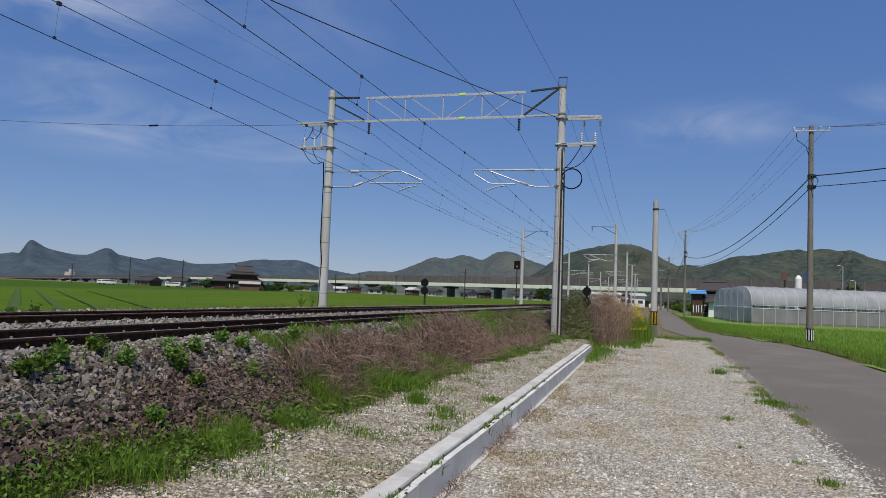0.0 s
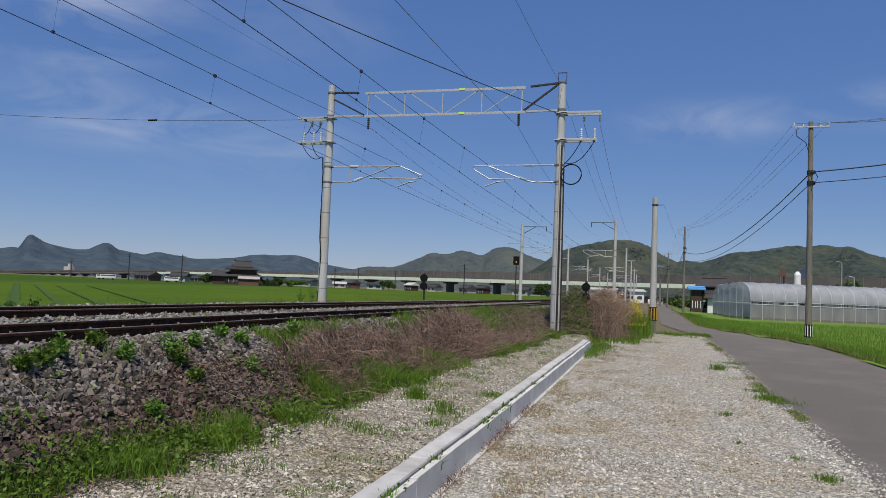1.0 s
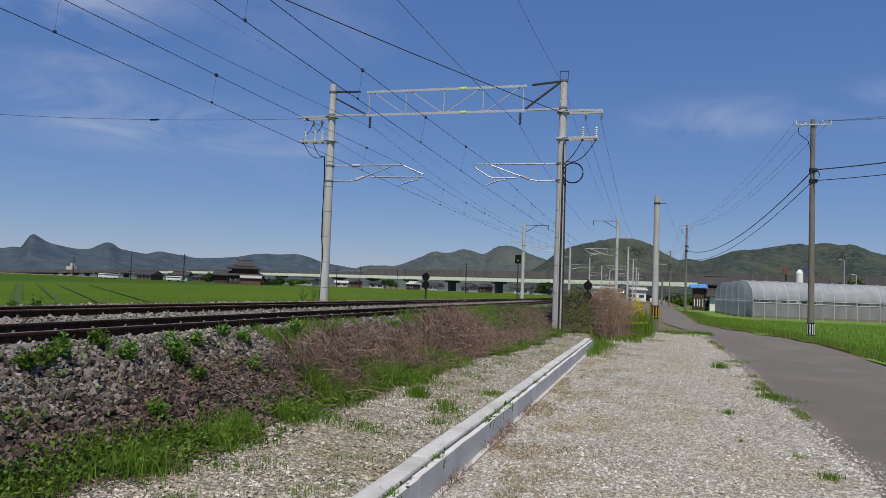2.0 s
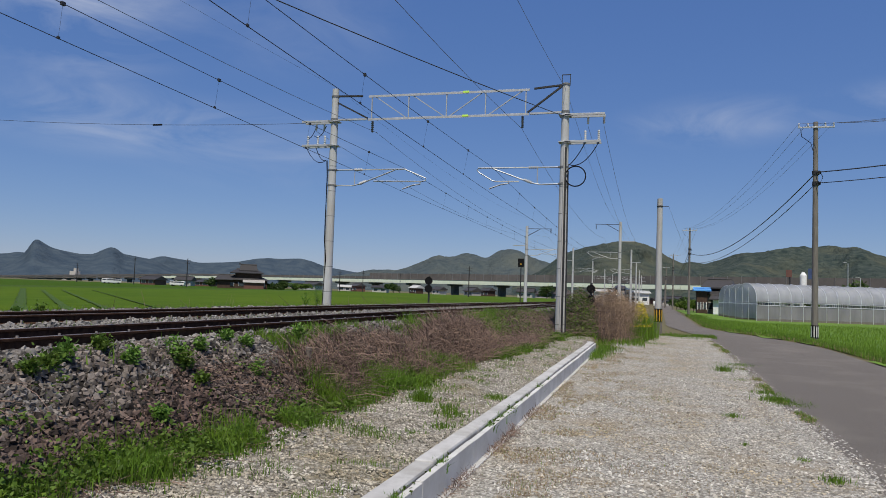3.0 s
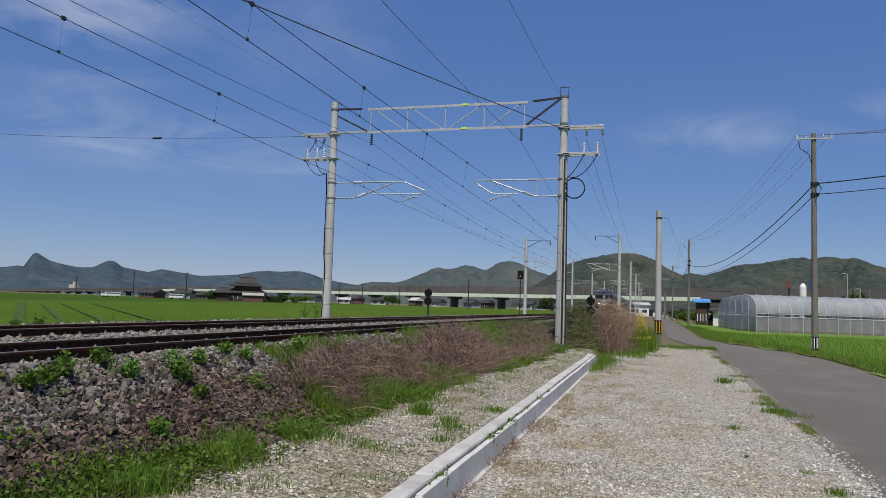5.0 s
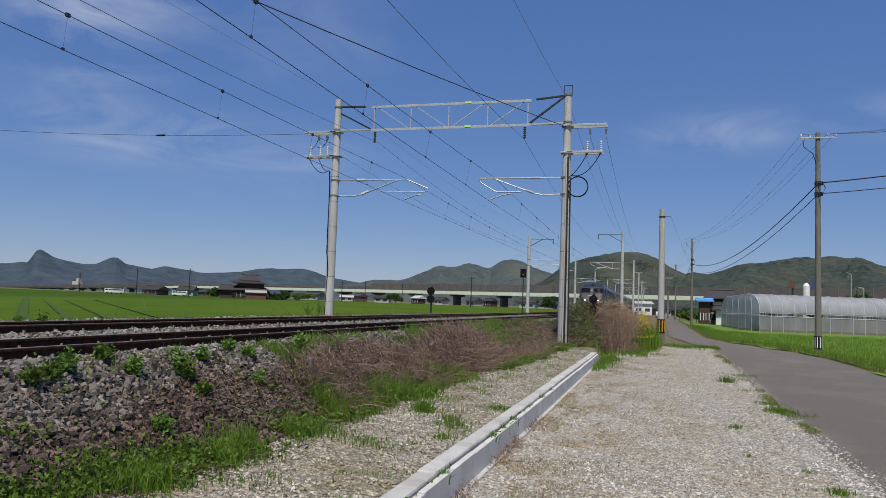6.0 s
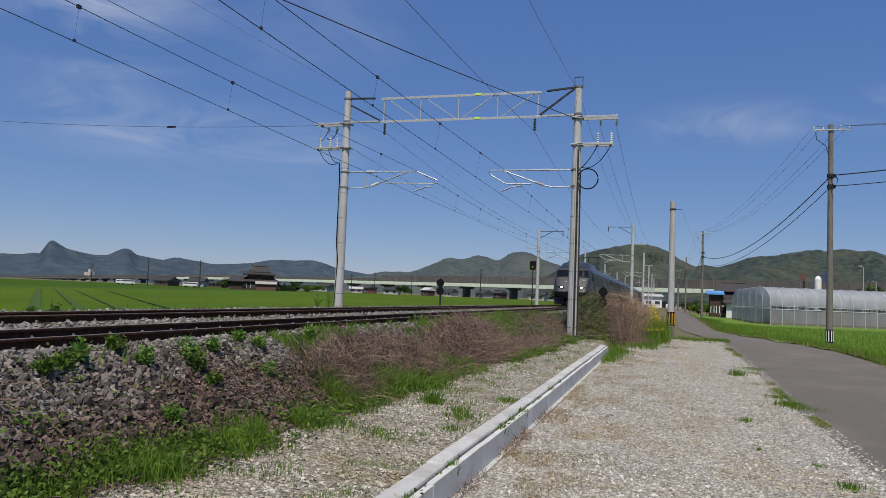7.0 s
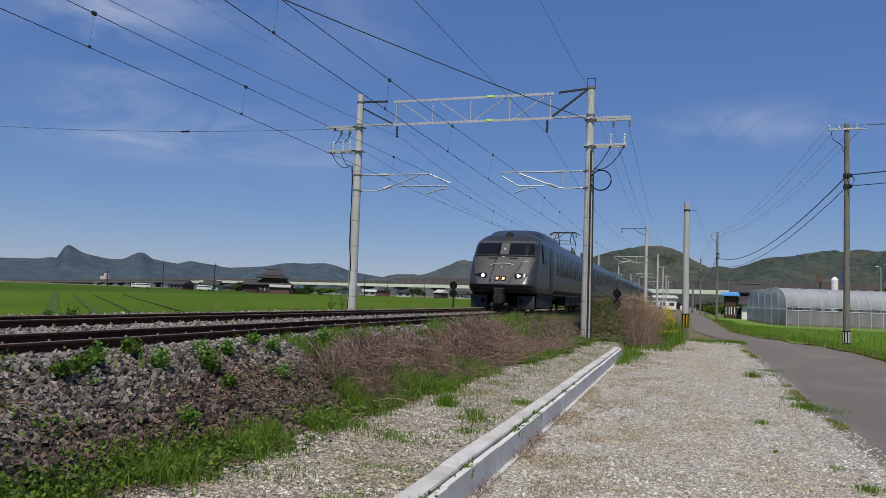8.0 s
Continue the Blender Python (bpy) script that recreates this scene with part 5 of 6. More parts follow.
part("shed_wall", box(B(), (2.2, -6.0, 1.0), (6.0, 2.6, 2.5)), M_RED, old, "red-brown lean-to wall")
part("annex_roof", gable(B(), 4.2, 6, 2.6, 1.7, 0.6, 1.0), M_TILE, old).location = (-6.8, -1.5, 0)
part("annex_wall", box(B(), (-6.8, -1.5, 1.2), (3.8, 5.6, 3.0)), M_WOOD, old)

hr = random.Random(11)
spots = [(-37.6, 262), (-35.4, 285), (-34.0, 300), (-27.0, 330), (-26.0, 300), (-23.6, 330), (-22.6, 352), (-20.8, 300), (-18.0, 340), (-16.2, 320), (-13.6, 300), (-12.4, 330), (-9.4, 270), (-8.2, 300), (-6.4, 290), (-3.6, 310), (0.6, 300), (1.6, 260)]
for az, r in spots:
    wall = hr.choice([M_PLASTER, M_PLASTER, M_WOOD, M_RED])
    roof = hr.choice([M_TILE, M_TILE, M_POLE, M_TILE])
    w, r = hr.uniform(5, 9), r * 1.16
    house(r * math.sin(radians(az)), r * math.cos(radians(az)), 0.8 if az < -2 else -0.1, w, hr.uniform(4, 7), hr.uniform(1.8, 3.0), hr.uniform(1.0, 1.8), hr.uniform(-40, 40), wall, roof,
          ("pale plastered" if wall is M_PLASTER else "dark timber") + " village house with " + ("tiled roof" if roof is M_TILE else "grey sheet roof"))
house(-10, 262, 0.7, 18, 8, 3.4, 0.8, 8, M_WHITE, M_POLE, "long white depot building behind the tracks", "building")
house(8.75, 139, -0.1, 1.8, 3, 4.0, 0.5, 0, M_WOOD, M_BLUE, "small dark shed with a blue sheet roof", "shed")
farm = house(12.1, 143, -0.1, 5.0, 6, 3.4, 1.8, -14, M_PLASTER, M_TILE, "white-walled farmhouse with heavy dark tiled roof", hip=1.4)
part("upper_roof", gable(B(), 4.4, 4, 4.6, 1.7, 0.7, 0.8), M_TILE, farm)
part("upper_wall", box(B(), (0, 0, 4.2), (4.2, 3.8, 1.4)), M_WOOD, farm)
part("porch_roof", gable(B(), 3.4, 3.0, 2.5, 0.9, 0.4), M_TILE, farm).location = (1.4, -4.5, 0)
part("porch_wall", box(B(), (1.4, -4.5, 1.2), (3.0, 2.6, 2.6)), M_WHITE, farm)

M_NAVY = mat("navy_board", (0.05, 0.08, 0.17), (0.04, 0.06, 0.13), 1, 0.6)
tower = thing("sign_tower", (36, 197, -0.15), "white cylindrical tower with a blue sign board", "tower")
part("drum", bar(B(), (0, 0, 0), (0, 0, 9.5), 0.8, n=20), M_WHITE, tower, "", True)
part("dome", bar(B(), (0, 0, 9.5), (0, 0, 10.3), 0.8, 0.3, n=20), M_WHITE, tower, "", True)
part("board", box(B(), (1.5, -0.2, 9.9), (0.9, 0.2, 2.6)), M_NAVY, tower, "blue sign board")
rs = thing("sign_pole", (33, 197.5, -0.15), "red-brown roadside sign board on a pole", "sign")
part("pole", bar(B(), (0, 0, 0), (0, 0, 9.2), 0.22, n=10), M_DARK, rs)
part("board", box(B(), (-0.2, -0.2, 9.9), (1.3, 0.2, 1.8)), M_RED, rs)
for x, y, h in ((34, 146, 10), (37.5, 152, 7.6)):
    lp = thing("lamp_post", (x, y, -0.15), "slim grey roadside lamp post", "lamp post", "lamp posts")
    part("shaft", bar(B(), (0, 0, 0), (0, 0, h), 0.10, 0.07, n=10), M_STEEL, lp, "", True)
    part("arm", pipe(B(), [(0, 0, h), (-0.3, 0, h + 0.15), (-0.9, 0, h + 0.2)], 0.05), M_STEEL, lp)
for az, r, h in ((-38.9, 262, 9.2), (-35.3, 200, 7.6), (-42.6, 330, 8), (-22.2, 300, 9), (-24.0, 260, 7.5), (-13.9, 200, 8.6), (-19.3, 330, 9)):
    x, y = r * math.sin(radians(az)), r * math.cos(radians(az))
    lp = thing("field_pole", (x, y, 0.85), "thin dark utility pole out in the fields", "utility pole", "field utility poles")
    part("shaft", bar(B(), (0, 0, -0.1), (0, 0, h), 0.16, 0.11, n=10), M_DARK, lp, "", True)
    part("crossarm", box(B(), (0, 0, h - 0.5), (1.8, 0.1, 0.1)), M_DARK, lp)
    part("crossarm", box(B(), (0, 0, h - 1.2), (1.4, 0.1, 0.1)), M_DARK, lp)
# far apartment block
fb = thing("apartment_block", (-850, 920, 0.5), "pale distant apartment block at the foot of the hills", "building")
part("wall", box(B(), (0, 0, 7), (11, 10, 14)), M_PLASTER, fb)
part("roof_house", box(B(), (2, 0, 16), (4, 6, 5)), M_PLASTER, fb)
for k in range(5):
    part("window", box(B(), (0, -5.1, 2 + 1.5 * k), (9.5, 0.2, 1.2)), M_WIN, fb)
part("wing", box(B(), (-13, 0, 4), (14, 8, 8)), M_PLASTER, fb)


def van(x, y, z, rz, label, cat="van", body=None):
    v = thing("parked_van", (x, y, z), label, cat, "parked vehicles")
    v.rotation_euler.z = radians(rz)
    body = body or M_WHITE
    part("body", box(B(), (0, 0, 1.1), (4.6, 1.8, 1.4), bevel=0.18), body, v, "", True)
    part("cab", box(B(), (-1.6, 0, 1.0), (1.6, 1.75, 1.1), bevel=0.2), body, v, "", True)
    part("window_band", box(B(), (0, 0, 1.45), (4.3, 1.83, 0.45), bevel=0.03), M_WIN, v)
    for a in (-1.45, 1.45):
        for s in (-0.8, 0.8):
            part("wheel", bar(B(), (a, s - 0.1, 0.33), (a, s + 0.1, 0.33), 0.33, n=16), M_BLACK, v)
    return v


van(-176, 206, 0.9, 40, "white van parked beyond the paddies")
van(-170, 201, 0.9, 40, "white van parked beyond the paddies")
van(-147, 203, 0.9, 20, "white van parked beyond the paddies")
van(1.5, 215, -0.05, 90, "white van on the farm road under the viaduct")

# ---- loose stones and plants ----
def cloud(name, n, place, size, material, label, category, seed, flat=0.7, power=1.8, chip=False):
    """Many small angular stones in one mesh; place(rng) gives x, y. chip: eight-sided slivers."""
    rg = np.random.default_rng(seed)
    base = np.array([(-1, -1, -1), (1, -1, -1), (1, 1, -1), (-1, 1, -1), (-0.7, -0.7, 1), (0.7, -0.7, 1), (0.7, 0.7, 1), (-0.7, 0.7, 1)], float) * 0.55
    quads = np.array([(0, 3, 2, 1), (4, 5, 6, 7), (0, 1, 5, 4), (1, 2, 6, 5), (2, 3, 7, 6), (3, 0, 4, 7)])
    if chip:
        base = np.array([(-1, 0, 0), (0, -1, 0), (1, 0, 0), (0, 1, 0), (0, 0, -0.8), (0, 0, 0.8)], float) * 0.75
        quads = np.array([(0, 1, 5), (1, 2, 5), (2, 3, 5), (3, 0, 5), (1, 0, 4), (2, 1, 4), (3, 2, 4), (0, 3, 4)])
    nv = len(base)
    vs, fs = [], []
    for k in range(n):
        x, y, z = place(rg)
        s = size[0] + (size[1] - size[0]) * rg.random() ** power
        p = (base + rg.uniform(-0.27, 0.27, (nv, 3))) * s * np.array((1, rg.uniform(0.7, 1.2), flat))
        a, b = rg.uniform(0, 6.28), rg.normal(0, 0.6)
        ca, sa, cb, sb = math.cos(a), math.sin(a), math.cos(b), math.sin(b)
        p = p @ np.array([[1, 0, 0], [0, cb, sb], [0, -sb, cb]]) @ np.array([[ca, sa, 0], [-sa, ca, 0], [0, 0, 1]])
        vs.append(p + (x, y, z + s * 0.15))
        fs.append(quads + nv * k)
    me = mesh(name, np.concatenate(vs).tolist(), np.concatenate(fs).tolist(), material)
    return tagged(new(name, me), label, category, "", "stuff")


def blades(name, n, place, height, width, material, label, category, seed, lean=0.35, parent=None, kind="stuff", bend=0.5):
    """Tapered bent blades or stems in one mesh."""
    rg = np.random.default_rng(seed)
    vs, fs = [], []
    for k in range(n):
        x, y, z = place(rg)
        h = height[0] + (height[1] - height[0]) * rg.random()
        w = width * rg.uniform(0.6, 1.3)
        a = rg.uniform(0, 6.28)
        t = abs(rg.normal(0, lean)) * h
        dx, dy = math.cos(a) * t, math.sin(a) * t
        f = rg.uniform(0, 6.28)
        wx, wy = math.cos(f) * w / 2, math.sin(f) * w / 2
        m = (x + dx * (0.5 - 0.2 * bend), y + dy * (0.5 - 0.2 * bend), z + h * 0.58)
        e = (x + dx, y + dy, z + h * (1 - 0.12 * bend * min(1, t / h)))
        i = len(vs)
        vs += [(x - wx, y - wy, z - 0.02), (x + wx, y + wy, z - 0.02), (m[0] + wx * 0.75, m[1] + wy * 0.75, m[2]), (m[0] - wx * 0.75, m[1] - wy * 0.75, m[2]), e]
        fs += [(i, i + 1, i + 2, i + 3), (i + 3, i + 2, i + 4)]
    me = mesh(name, vs, fs, material)
    ob = new(name, me)
    ob.parent = parent
    return tagged(ob, label, category, "", kind)


def leaves(name, n, place, size, material, label, category, seed, parent=None, kind="stuff"):
    """Small folded leaves in one mesh."""
    rg = np.random.default_rng(seed)
    vs, fs = [], []
    for k in range(n):
        c = np.array(place(rg))
        s = size * rg.uniform(0.6, 1.4)
        d = rg.normal(0, 1, 3)
        d[2] = d[2] * 0.6 + 0.3
        d /= np.linalg.norm(d)
        q = np.cross(d, rg.normal(0, 1, 3))
        q /= np.linalg.norm(q) + 1e-6
        i = len(vs)
        vs += [tuple(c), tuple(c + d * s * 0.5 + q * s * 0.28), tuple(c + d * s), tuple(c + d * s * 0.5 - q * s * 0.28)]
        fs += [(i, i + 1, i + 2), (i, i + 2, i + 3)]
    me = mesh(name, vs, fs, material)
    ob = new(name, me)
    ob.parent = parent
    return tagged(ob, label, category, "", kind)


def twigs(name, n, place, length, material, label, category, seed, rise=0.6, r=0.004):
    """Arching bare stems, three-sided, in one mesh."""
    rg = np.random.default_rng(seed)
    vs, fs = [], []
    for k in range(n):
        p = np.array(place(rg))
        l = length[0] + (length[1] - length[0]) * rg.random()
        a = rg.uniform(0, 6.28)
        d = np.array((math.cos(a), math.sin(a), rg.uniform(0.2, 1.6) * rise))
        d /= np.linalg.norm(d)
        curl = np.array((rg.normal(0, 0.4), rg.normal(0, 0.4), -rg.uniform(-0.1, 0.7)))
        rr = r * rg.uniform(0.6, 1.5)
        i = len(vs)
        for j in range(4):
            u = j / 3
            c = p + (d * u + curl * u * u) * l
            rj = rr * (1 - 0.7 * u)
            for m in range(3):
                b = 2.1 * m + a
                vs.append((c[0] + rj * math.cos(b), c[1] + rj * math.sin(b), c[2] + rj * math.sin(b + 1)))
        for j in range(3):
            for m in range(3):
                q = i + 3 * j
                fs.append((q + m, q + (m + 1) % 3, q + 3 + (m + 1) % 3, q + 3 + m))
    me = mesh(name, vs, fs, material)
    return tagged(new(name, me), label, category, "", "stuff")


def dense_y(rg, a, b, p=1.7):
    """A distance along the line, denser near the camera."""
    return a + (b - a) * rg.random() ** p


def on_slope(rg, x0=-5.75, x1=-4.15, a=2.5, b=40):
    y = dense_y(rg, a, b)
    x = rg.uniform(x0, x1)
    return x, y, gz(x, y)


def clump(x, y, k, s):
    return noise.noise((x * k, y * k, s))


def picky(rg, fn, k, s, cut):
    for _ in range(8):
        x, y, z = fn(rg)
        if clump(x, y, k, s) > cut:
            return x, y, z
    return x, y, z


def toe(y):
    """Foot of the ballast slope."""
    return -4.25 + 0.25 * noise.noise((y * 0.35, 2, 8)) + 0.10 * noise.noise((y * 1.3, 5, 8)) + max(0, min(1, (y - 14) / 14)) * 0.7


# ballast
def slope_spot(clean):
    """Clean grey stones lie along the shoulder, dirty brown ones lower down."""
    def fn(rg):
        for _ in range(12):
            x, y, z = on_slope(rg, -6.0, -4.2, 2.5, 36)
            if (x < -5.12 + 0.35 * clump(x, y, 0.9, 17) + 0.2 * clump(x, y, 4.0, 18)) == clean:
                break
        return x, y, z + rg.uniform(-0.015, 0.035)
    return fn


cloud("shoulder_ballast", 19000, slope_spot(True), (0.022, 0.060), M_STONE_S, "loose grey crushed ballast stones along the track's shoulder", "ballast", 1, 0.85, 1.2)
cloud("slope_ballast", 17000, slope_spot(False), (0.020, 0.056), M_STONE, "dirty brown ballast stones on the embankment slope", "ballast", 58, 0.85, 1.2)
cloud("track_ballast", 16000, lambda rg: ((lambda y, x: (x, y, gz(x, y) + rg.uniform(0.0, 0.03)))(dense_y(rg, 2.5, 60), rg.choice([rg.uniform(-6.25, -5.65), rg.uniform(-9.9, -7.7), rg.uniform(-13.3, -11.6), rg.uniform(-9.7, -8.0), rg.uniform(-7.3, -6.45)]))), (0.03, 0.075), M_STONE_P, "pale grey crushed ballast stones between the tracks", "ballast", 2, 0.8, 1.3)
# gravel chips
cloud("gravel_chips", 72000, lambda rg: ((lambda y: (lambda x: (x, y, gz(x, y) + 0.010))(rg.uniform(-1.95, lot_edge(y) + 0.12)))(dense_y(rg, 4.6, 45, 2.0))), (0.010, 0.035), M_CHIP, "pale grey gravel chips over the lot", "gravel", 3, 0.7, 1.8, True)
cloud("strip_stones", 34000, lambda rg: ((lambda y: (lambda x: (x, y, gz(x, y)))(rg.uniform(-4.3, -2.33)))(dense_y(rg, 4.2, 30, 2.0))), (0.010, 0.034), M_CHIP_T, "pale loose stones over the strip beside the kerb", "gravel", 4, 0.7, 1.9, True)


def litter_spot(rg):
    x, y, z = picky(rg, lambda r: on_slope(r, -5.3, -4.1, 3.0, 30), 0.8, 91, 0.05 if rg.random() < 0.8 else -0.3)
    return x, y, z + rg.uniform(0.02, 0.07)


leaves("leaf_litter", 11000, litter_spot, 0.032, M_VINE, "mauve-brown dead leaves over the ballast slope", "leaf litter", 48)


# grass along the foot of the slope
def at_toe(rg, spread=0.17, a=3.5, b=31):
    y = dense_y(rg, a, b, 1.3)
    x = toe(y) + rg.normal(0, spread)
    return x, y, gz(x, y)


blades("verge_grass", 26000, lambda rg: picky(rg, at_toe, 1.3, 3.3, -0.02), (0.04, 0.26), 0.009, M_GRASS, "bright green grass along the foot of the embankment", "grass", 5)
leaves("verge_weeds", 13000, lambda rg: (lambda p: (p[0], p[1], p[2] + rg.uniform(0, 0.16)))(picky(rg, at_toe, 0.9, 6.1, -0.02)), 0.055, M_LEAF, "low leafy green weeds along the foot of the embankment", "weeds", 6)
leaves("slope_weeds", 3500, lambda rg: (lambda p: (p[0], p[1], p[2] + rg.uniform(0.02, 0.15)))(picky(rg, lambda r: on_slope(r, -5.75, -4.4, 3, 34), 2.0, 12.4, 0.40)), 0.05, M_LEAF, "scattered leafy weeds growing through the ballast", "weeds", 7)
blades("slope_grass", 15000, lambda rg: picky(rg, lambda r: on_slope(r, -5.95, -4.0, 10, 44), 1.2, 2.2, 0.02), (0.06, 0.22), 0.012, M_GRASS, "green grass tufts on the far embankment slope", "grass", 8)
blades("strip_grass", 5200, lambda rg: picky(rg, lambda r: (lambda y: (lambda x: (x, y, gz(x, y)))(r.uniform(-4.0, -2.4)))(dense_y(r, 4, 31, 1.2)), 1.6, 21, 0.22), (0.02, 0.10), 0.007, M_GRASS, "thin grass tufts on the gravel strip", "grass", 9)
twigs("dead_brambles", 6500, lambda rg: (lambda p: (p[0], p[1], p[2] + 0.02))(picky(rg, lambda r: (lambda y: (lambda x: (x, y, gz(x, y)))(toe(y) + r.uniform(-0.8, 0.05)))(9 + 17 * r.random() ** 1.2), 0.45, 31, -0.05)), (0.25, 0.75), M_VINE, "tangle of mauve-brown dead brambles on the embankment", "brambles", 10, 1.5, 0.0045)
twigs("dry_stalks", 2600, lambda rg: (lambda p: (p[0], p[1], p[2] + 0.02))(picky(rg, lambda r: on_slope(r, -5.5, -4.0, 3.0, 20), 0.9, 77, -0.05)), (0.12, 0.5), M_VINE, "thin dry stalks lying over the ballast slope", "dry stalks", 11, 0.35, 0.0035)
def straw_spot(rg):
    """Worn grass lies thickest beside the kerb and thins out over the lot."""
    for _ in range(10):
        y = dense_y(rg, 4.6, 42, 1.5)
        x = -1.95 + abs(rg.normal(0, 0.95)) if rg.random() < 0.85 else rg.uniform(-1.9, 2.6)
        if noise.noise((x * 1.3, y * 0.9, 41)) + 0.5 * noise.noise((x * 4.1, y * 3.2, 7)) > 0.08:
            break
    return x, y, gz(x, y) + 0.014


twigs("straw_litter", 6000, straw_spot, (0.04, 0.13), M_STRAW, "straw-coloured dry grass litter on the gravel", "dry grass", 12, 0.12, 0.0018)
blades("straw_tufts", 17000, straw_spot, (0.015, 0.05), 0.007, M_STRAW, "worn straw-coloured grass on the gravel lot", "dry grass", 13, 0.9)
leaves("brown_litter", 6000, straw_spot, 0.022, M_VINE, "brown leaf crumbs trodden into the gravel", "leaf litter", 49)
blades("lot_sprouts", 2600, lambda rg: straw_spot(rg), (0.015, 0.05), 0.006, M_GRASS, "sparse low green sprouts on the gravel", "grass", 50, 0.6)
blades("track_weeds", 2600, lambda rg: (lambda y: (rg.choice([-12.6, -8.8, -12.2, -5.9]) + rg.normal(0, 0.35), y, 1.24))(dense_y(rg, 6, 44, 1.0)), (0.04, 0.2), 0.012, M_GRASS, "sparse weeds beside the rails", "weeds", 14)
blades("kerb_grass", 1500, lambda rg: (lambda y: (-1.93 + abs(rg.normal(0, 0.16 + 0.02 * max(0, y - 20))), y, 0.0))(24 + 7 * rg.random() ** 0.7), (0.06, 0.28), 0.014, M_GRASS, "green grass growing against the kerb's end", "grass", 15)


def tuft(x, y, z, n, h, seed, label, material=None, r=0.1, wide=0.010):
    t = thing("grass_tuft", (x, y, z), label, "grass tuft", "grass tufts")
    blades("foliage", n, lambda rg: (rg.normal(0, r), rg.normal(0, r), 0), (h * 0.4, h), wide, material or M_GRASS, "", "", seed, 0.6, t, "stuff")
    return t


for k, (x, y, n, h, r) in enumerate(((-3.5, 11.2, 300, 0.26, 0.09), (2.11, 23.2, 260, 0.26, 0.11), (2.75, 25.9, 340, 0.10, 0.30), (2.55, 18.2, 260, 0.12, 0.16), (2.6, 16.9, 420, 0.17, 0.17), (2.85, 16.4, 220, 0.10, 0.2), (1.43, 14.1, 150, 0.11, 0.07), (1.34, 11.4, 50, 0.07, 0.04), (1.96, 10.6, 50, 0.07, 0.05), (2.09, 9.5, 120, 0.12, 0.08), (0.1, 15.8, 90, 0.05, 0.2), (0.1, 35.3, 320, 0.12, 0.45), (2.4, 44.2, 420, 0.26, 0.5), (-2.75, 10.2, 220, 0.14, 0.16), (-2.95, 10.7, 140, 0.12, 0.1), (-3.4, 8.6, 140, 0.10, 0.13), (-2.5, 12.3, 170, 0.12, 0.12), (-2.62, 9.3, 120, 0.12, 0.1), (-3.9, 8.5, 160, 0.13, 0.16), (2.3, 21.0, 120, 0.06, 0.2))):
    tuft(x, y, gz(x, y), n, h, 50 + k, "small green grass tuft growing out of the gravel", None, r)
for k, y in enumerate((5.9, 7.3, 9.6, 10.4, 11.2, 14.2)):
    tuft(-2.04, y, 0.23, 60, 0.17, 80 + k, "small weed sprouting from the kerb's slot", M_LEAF2, 0.035, 0.012)

# grass belt at the lot's far end, and the field's rim
blades("lot_end_grass", 3200, lambda rg: (picky(rg, lambda r: (lambda x: (x, 44.4 + r.normal(0, 1.0) + 0.5 * math.sin(x * 2.1), 0.0))(r.uniform(-2.0, 3.6)), 0.9, 5, 0.1)), (0.04, 0.2), 0.018, M_GRASS, "low green grass patches at the end of the gravel lot", "grass", 16)


def field_rim(rg, width=1.1):
    y = dense_y(rg, 12, 110, 1.3)
    c, h = road_mid(y)
    x = c + h + 0.25 + abs(rg.normal(0, width))
    return x, y, gz(x, y) + 0.03


blades("road_verge", 26000, field_rim, (0.06, 0.30), 0.02, M_GRASS, "rough green verge along the asphalt road", "grass", 17)
blades("field_crop", 60000, lambda rg: (lambda y: (lambda x: (x, y, gz(x, y) + 0.04))(road_mid(y)[0] + road_mid(y)[1] + 1.0 + (rg.random() ** 1.6) * 30))(dense_y(rg, 15, 86, 1.25)), (0.10, 0.28), 0.03, M_WHEAT, "young green grain crop in the field", "crop", 18, 0.25)
blades("verge_straw", 5000, lambda rg: field_rim(rg, 0.5), (0.05, 0.25), 0.014, M_STRAW, "dry straw mixed into the road verge", "dry grass", 19)
blades("paddy_rim", 9000, lambda rg: (lambda y: (rg.uniform(-15.6, -13.5), y, gz(-14.5, y) + 0.1))(dense_y(rg, 8, 60, 1.0)), (0.1, 0.5), 0.02, M_GRASS, "grass along the paddy's edge beside the tracks", "grass", 20)
twigs("paddy_rim_stalks", 260, lambda rg: (lambda y: (rg.uniform(-15, -13.2), y, 1.0))(rg.uniform(16, 46)), (0.3, 0.9), M_DRY, "tall dry stalks beside the second track", "dry stalks", 21, 3.0, 0.006)


# reeds, shrubs and mustard beyond the portal
def mound(cx, cy, rx, ry, h, p=2.0):
    """Sampler over the volume of a rounded clump standing on the ground."""
    def fn(rg):
        a, q = rg.uniform(0, 6.28), math.sqrt(rg.random())
        x, y = cx + rx * q * math.cos(a), cy + ry * q * math.sin(a)
        top = h * (1 - q ** p) * (1 + 0.35 * clump(x, y, 0.9, cx))
        return x, y, gz(x, y) + max(0.05, top) * rg.random() ** 0.7
    return fn


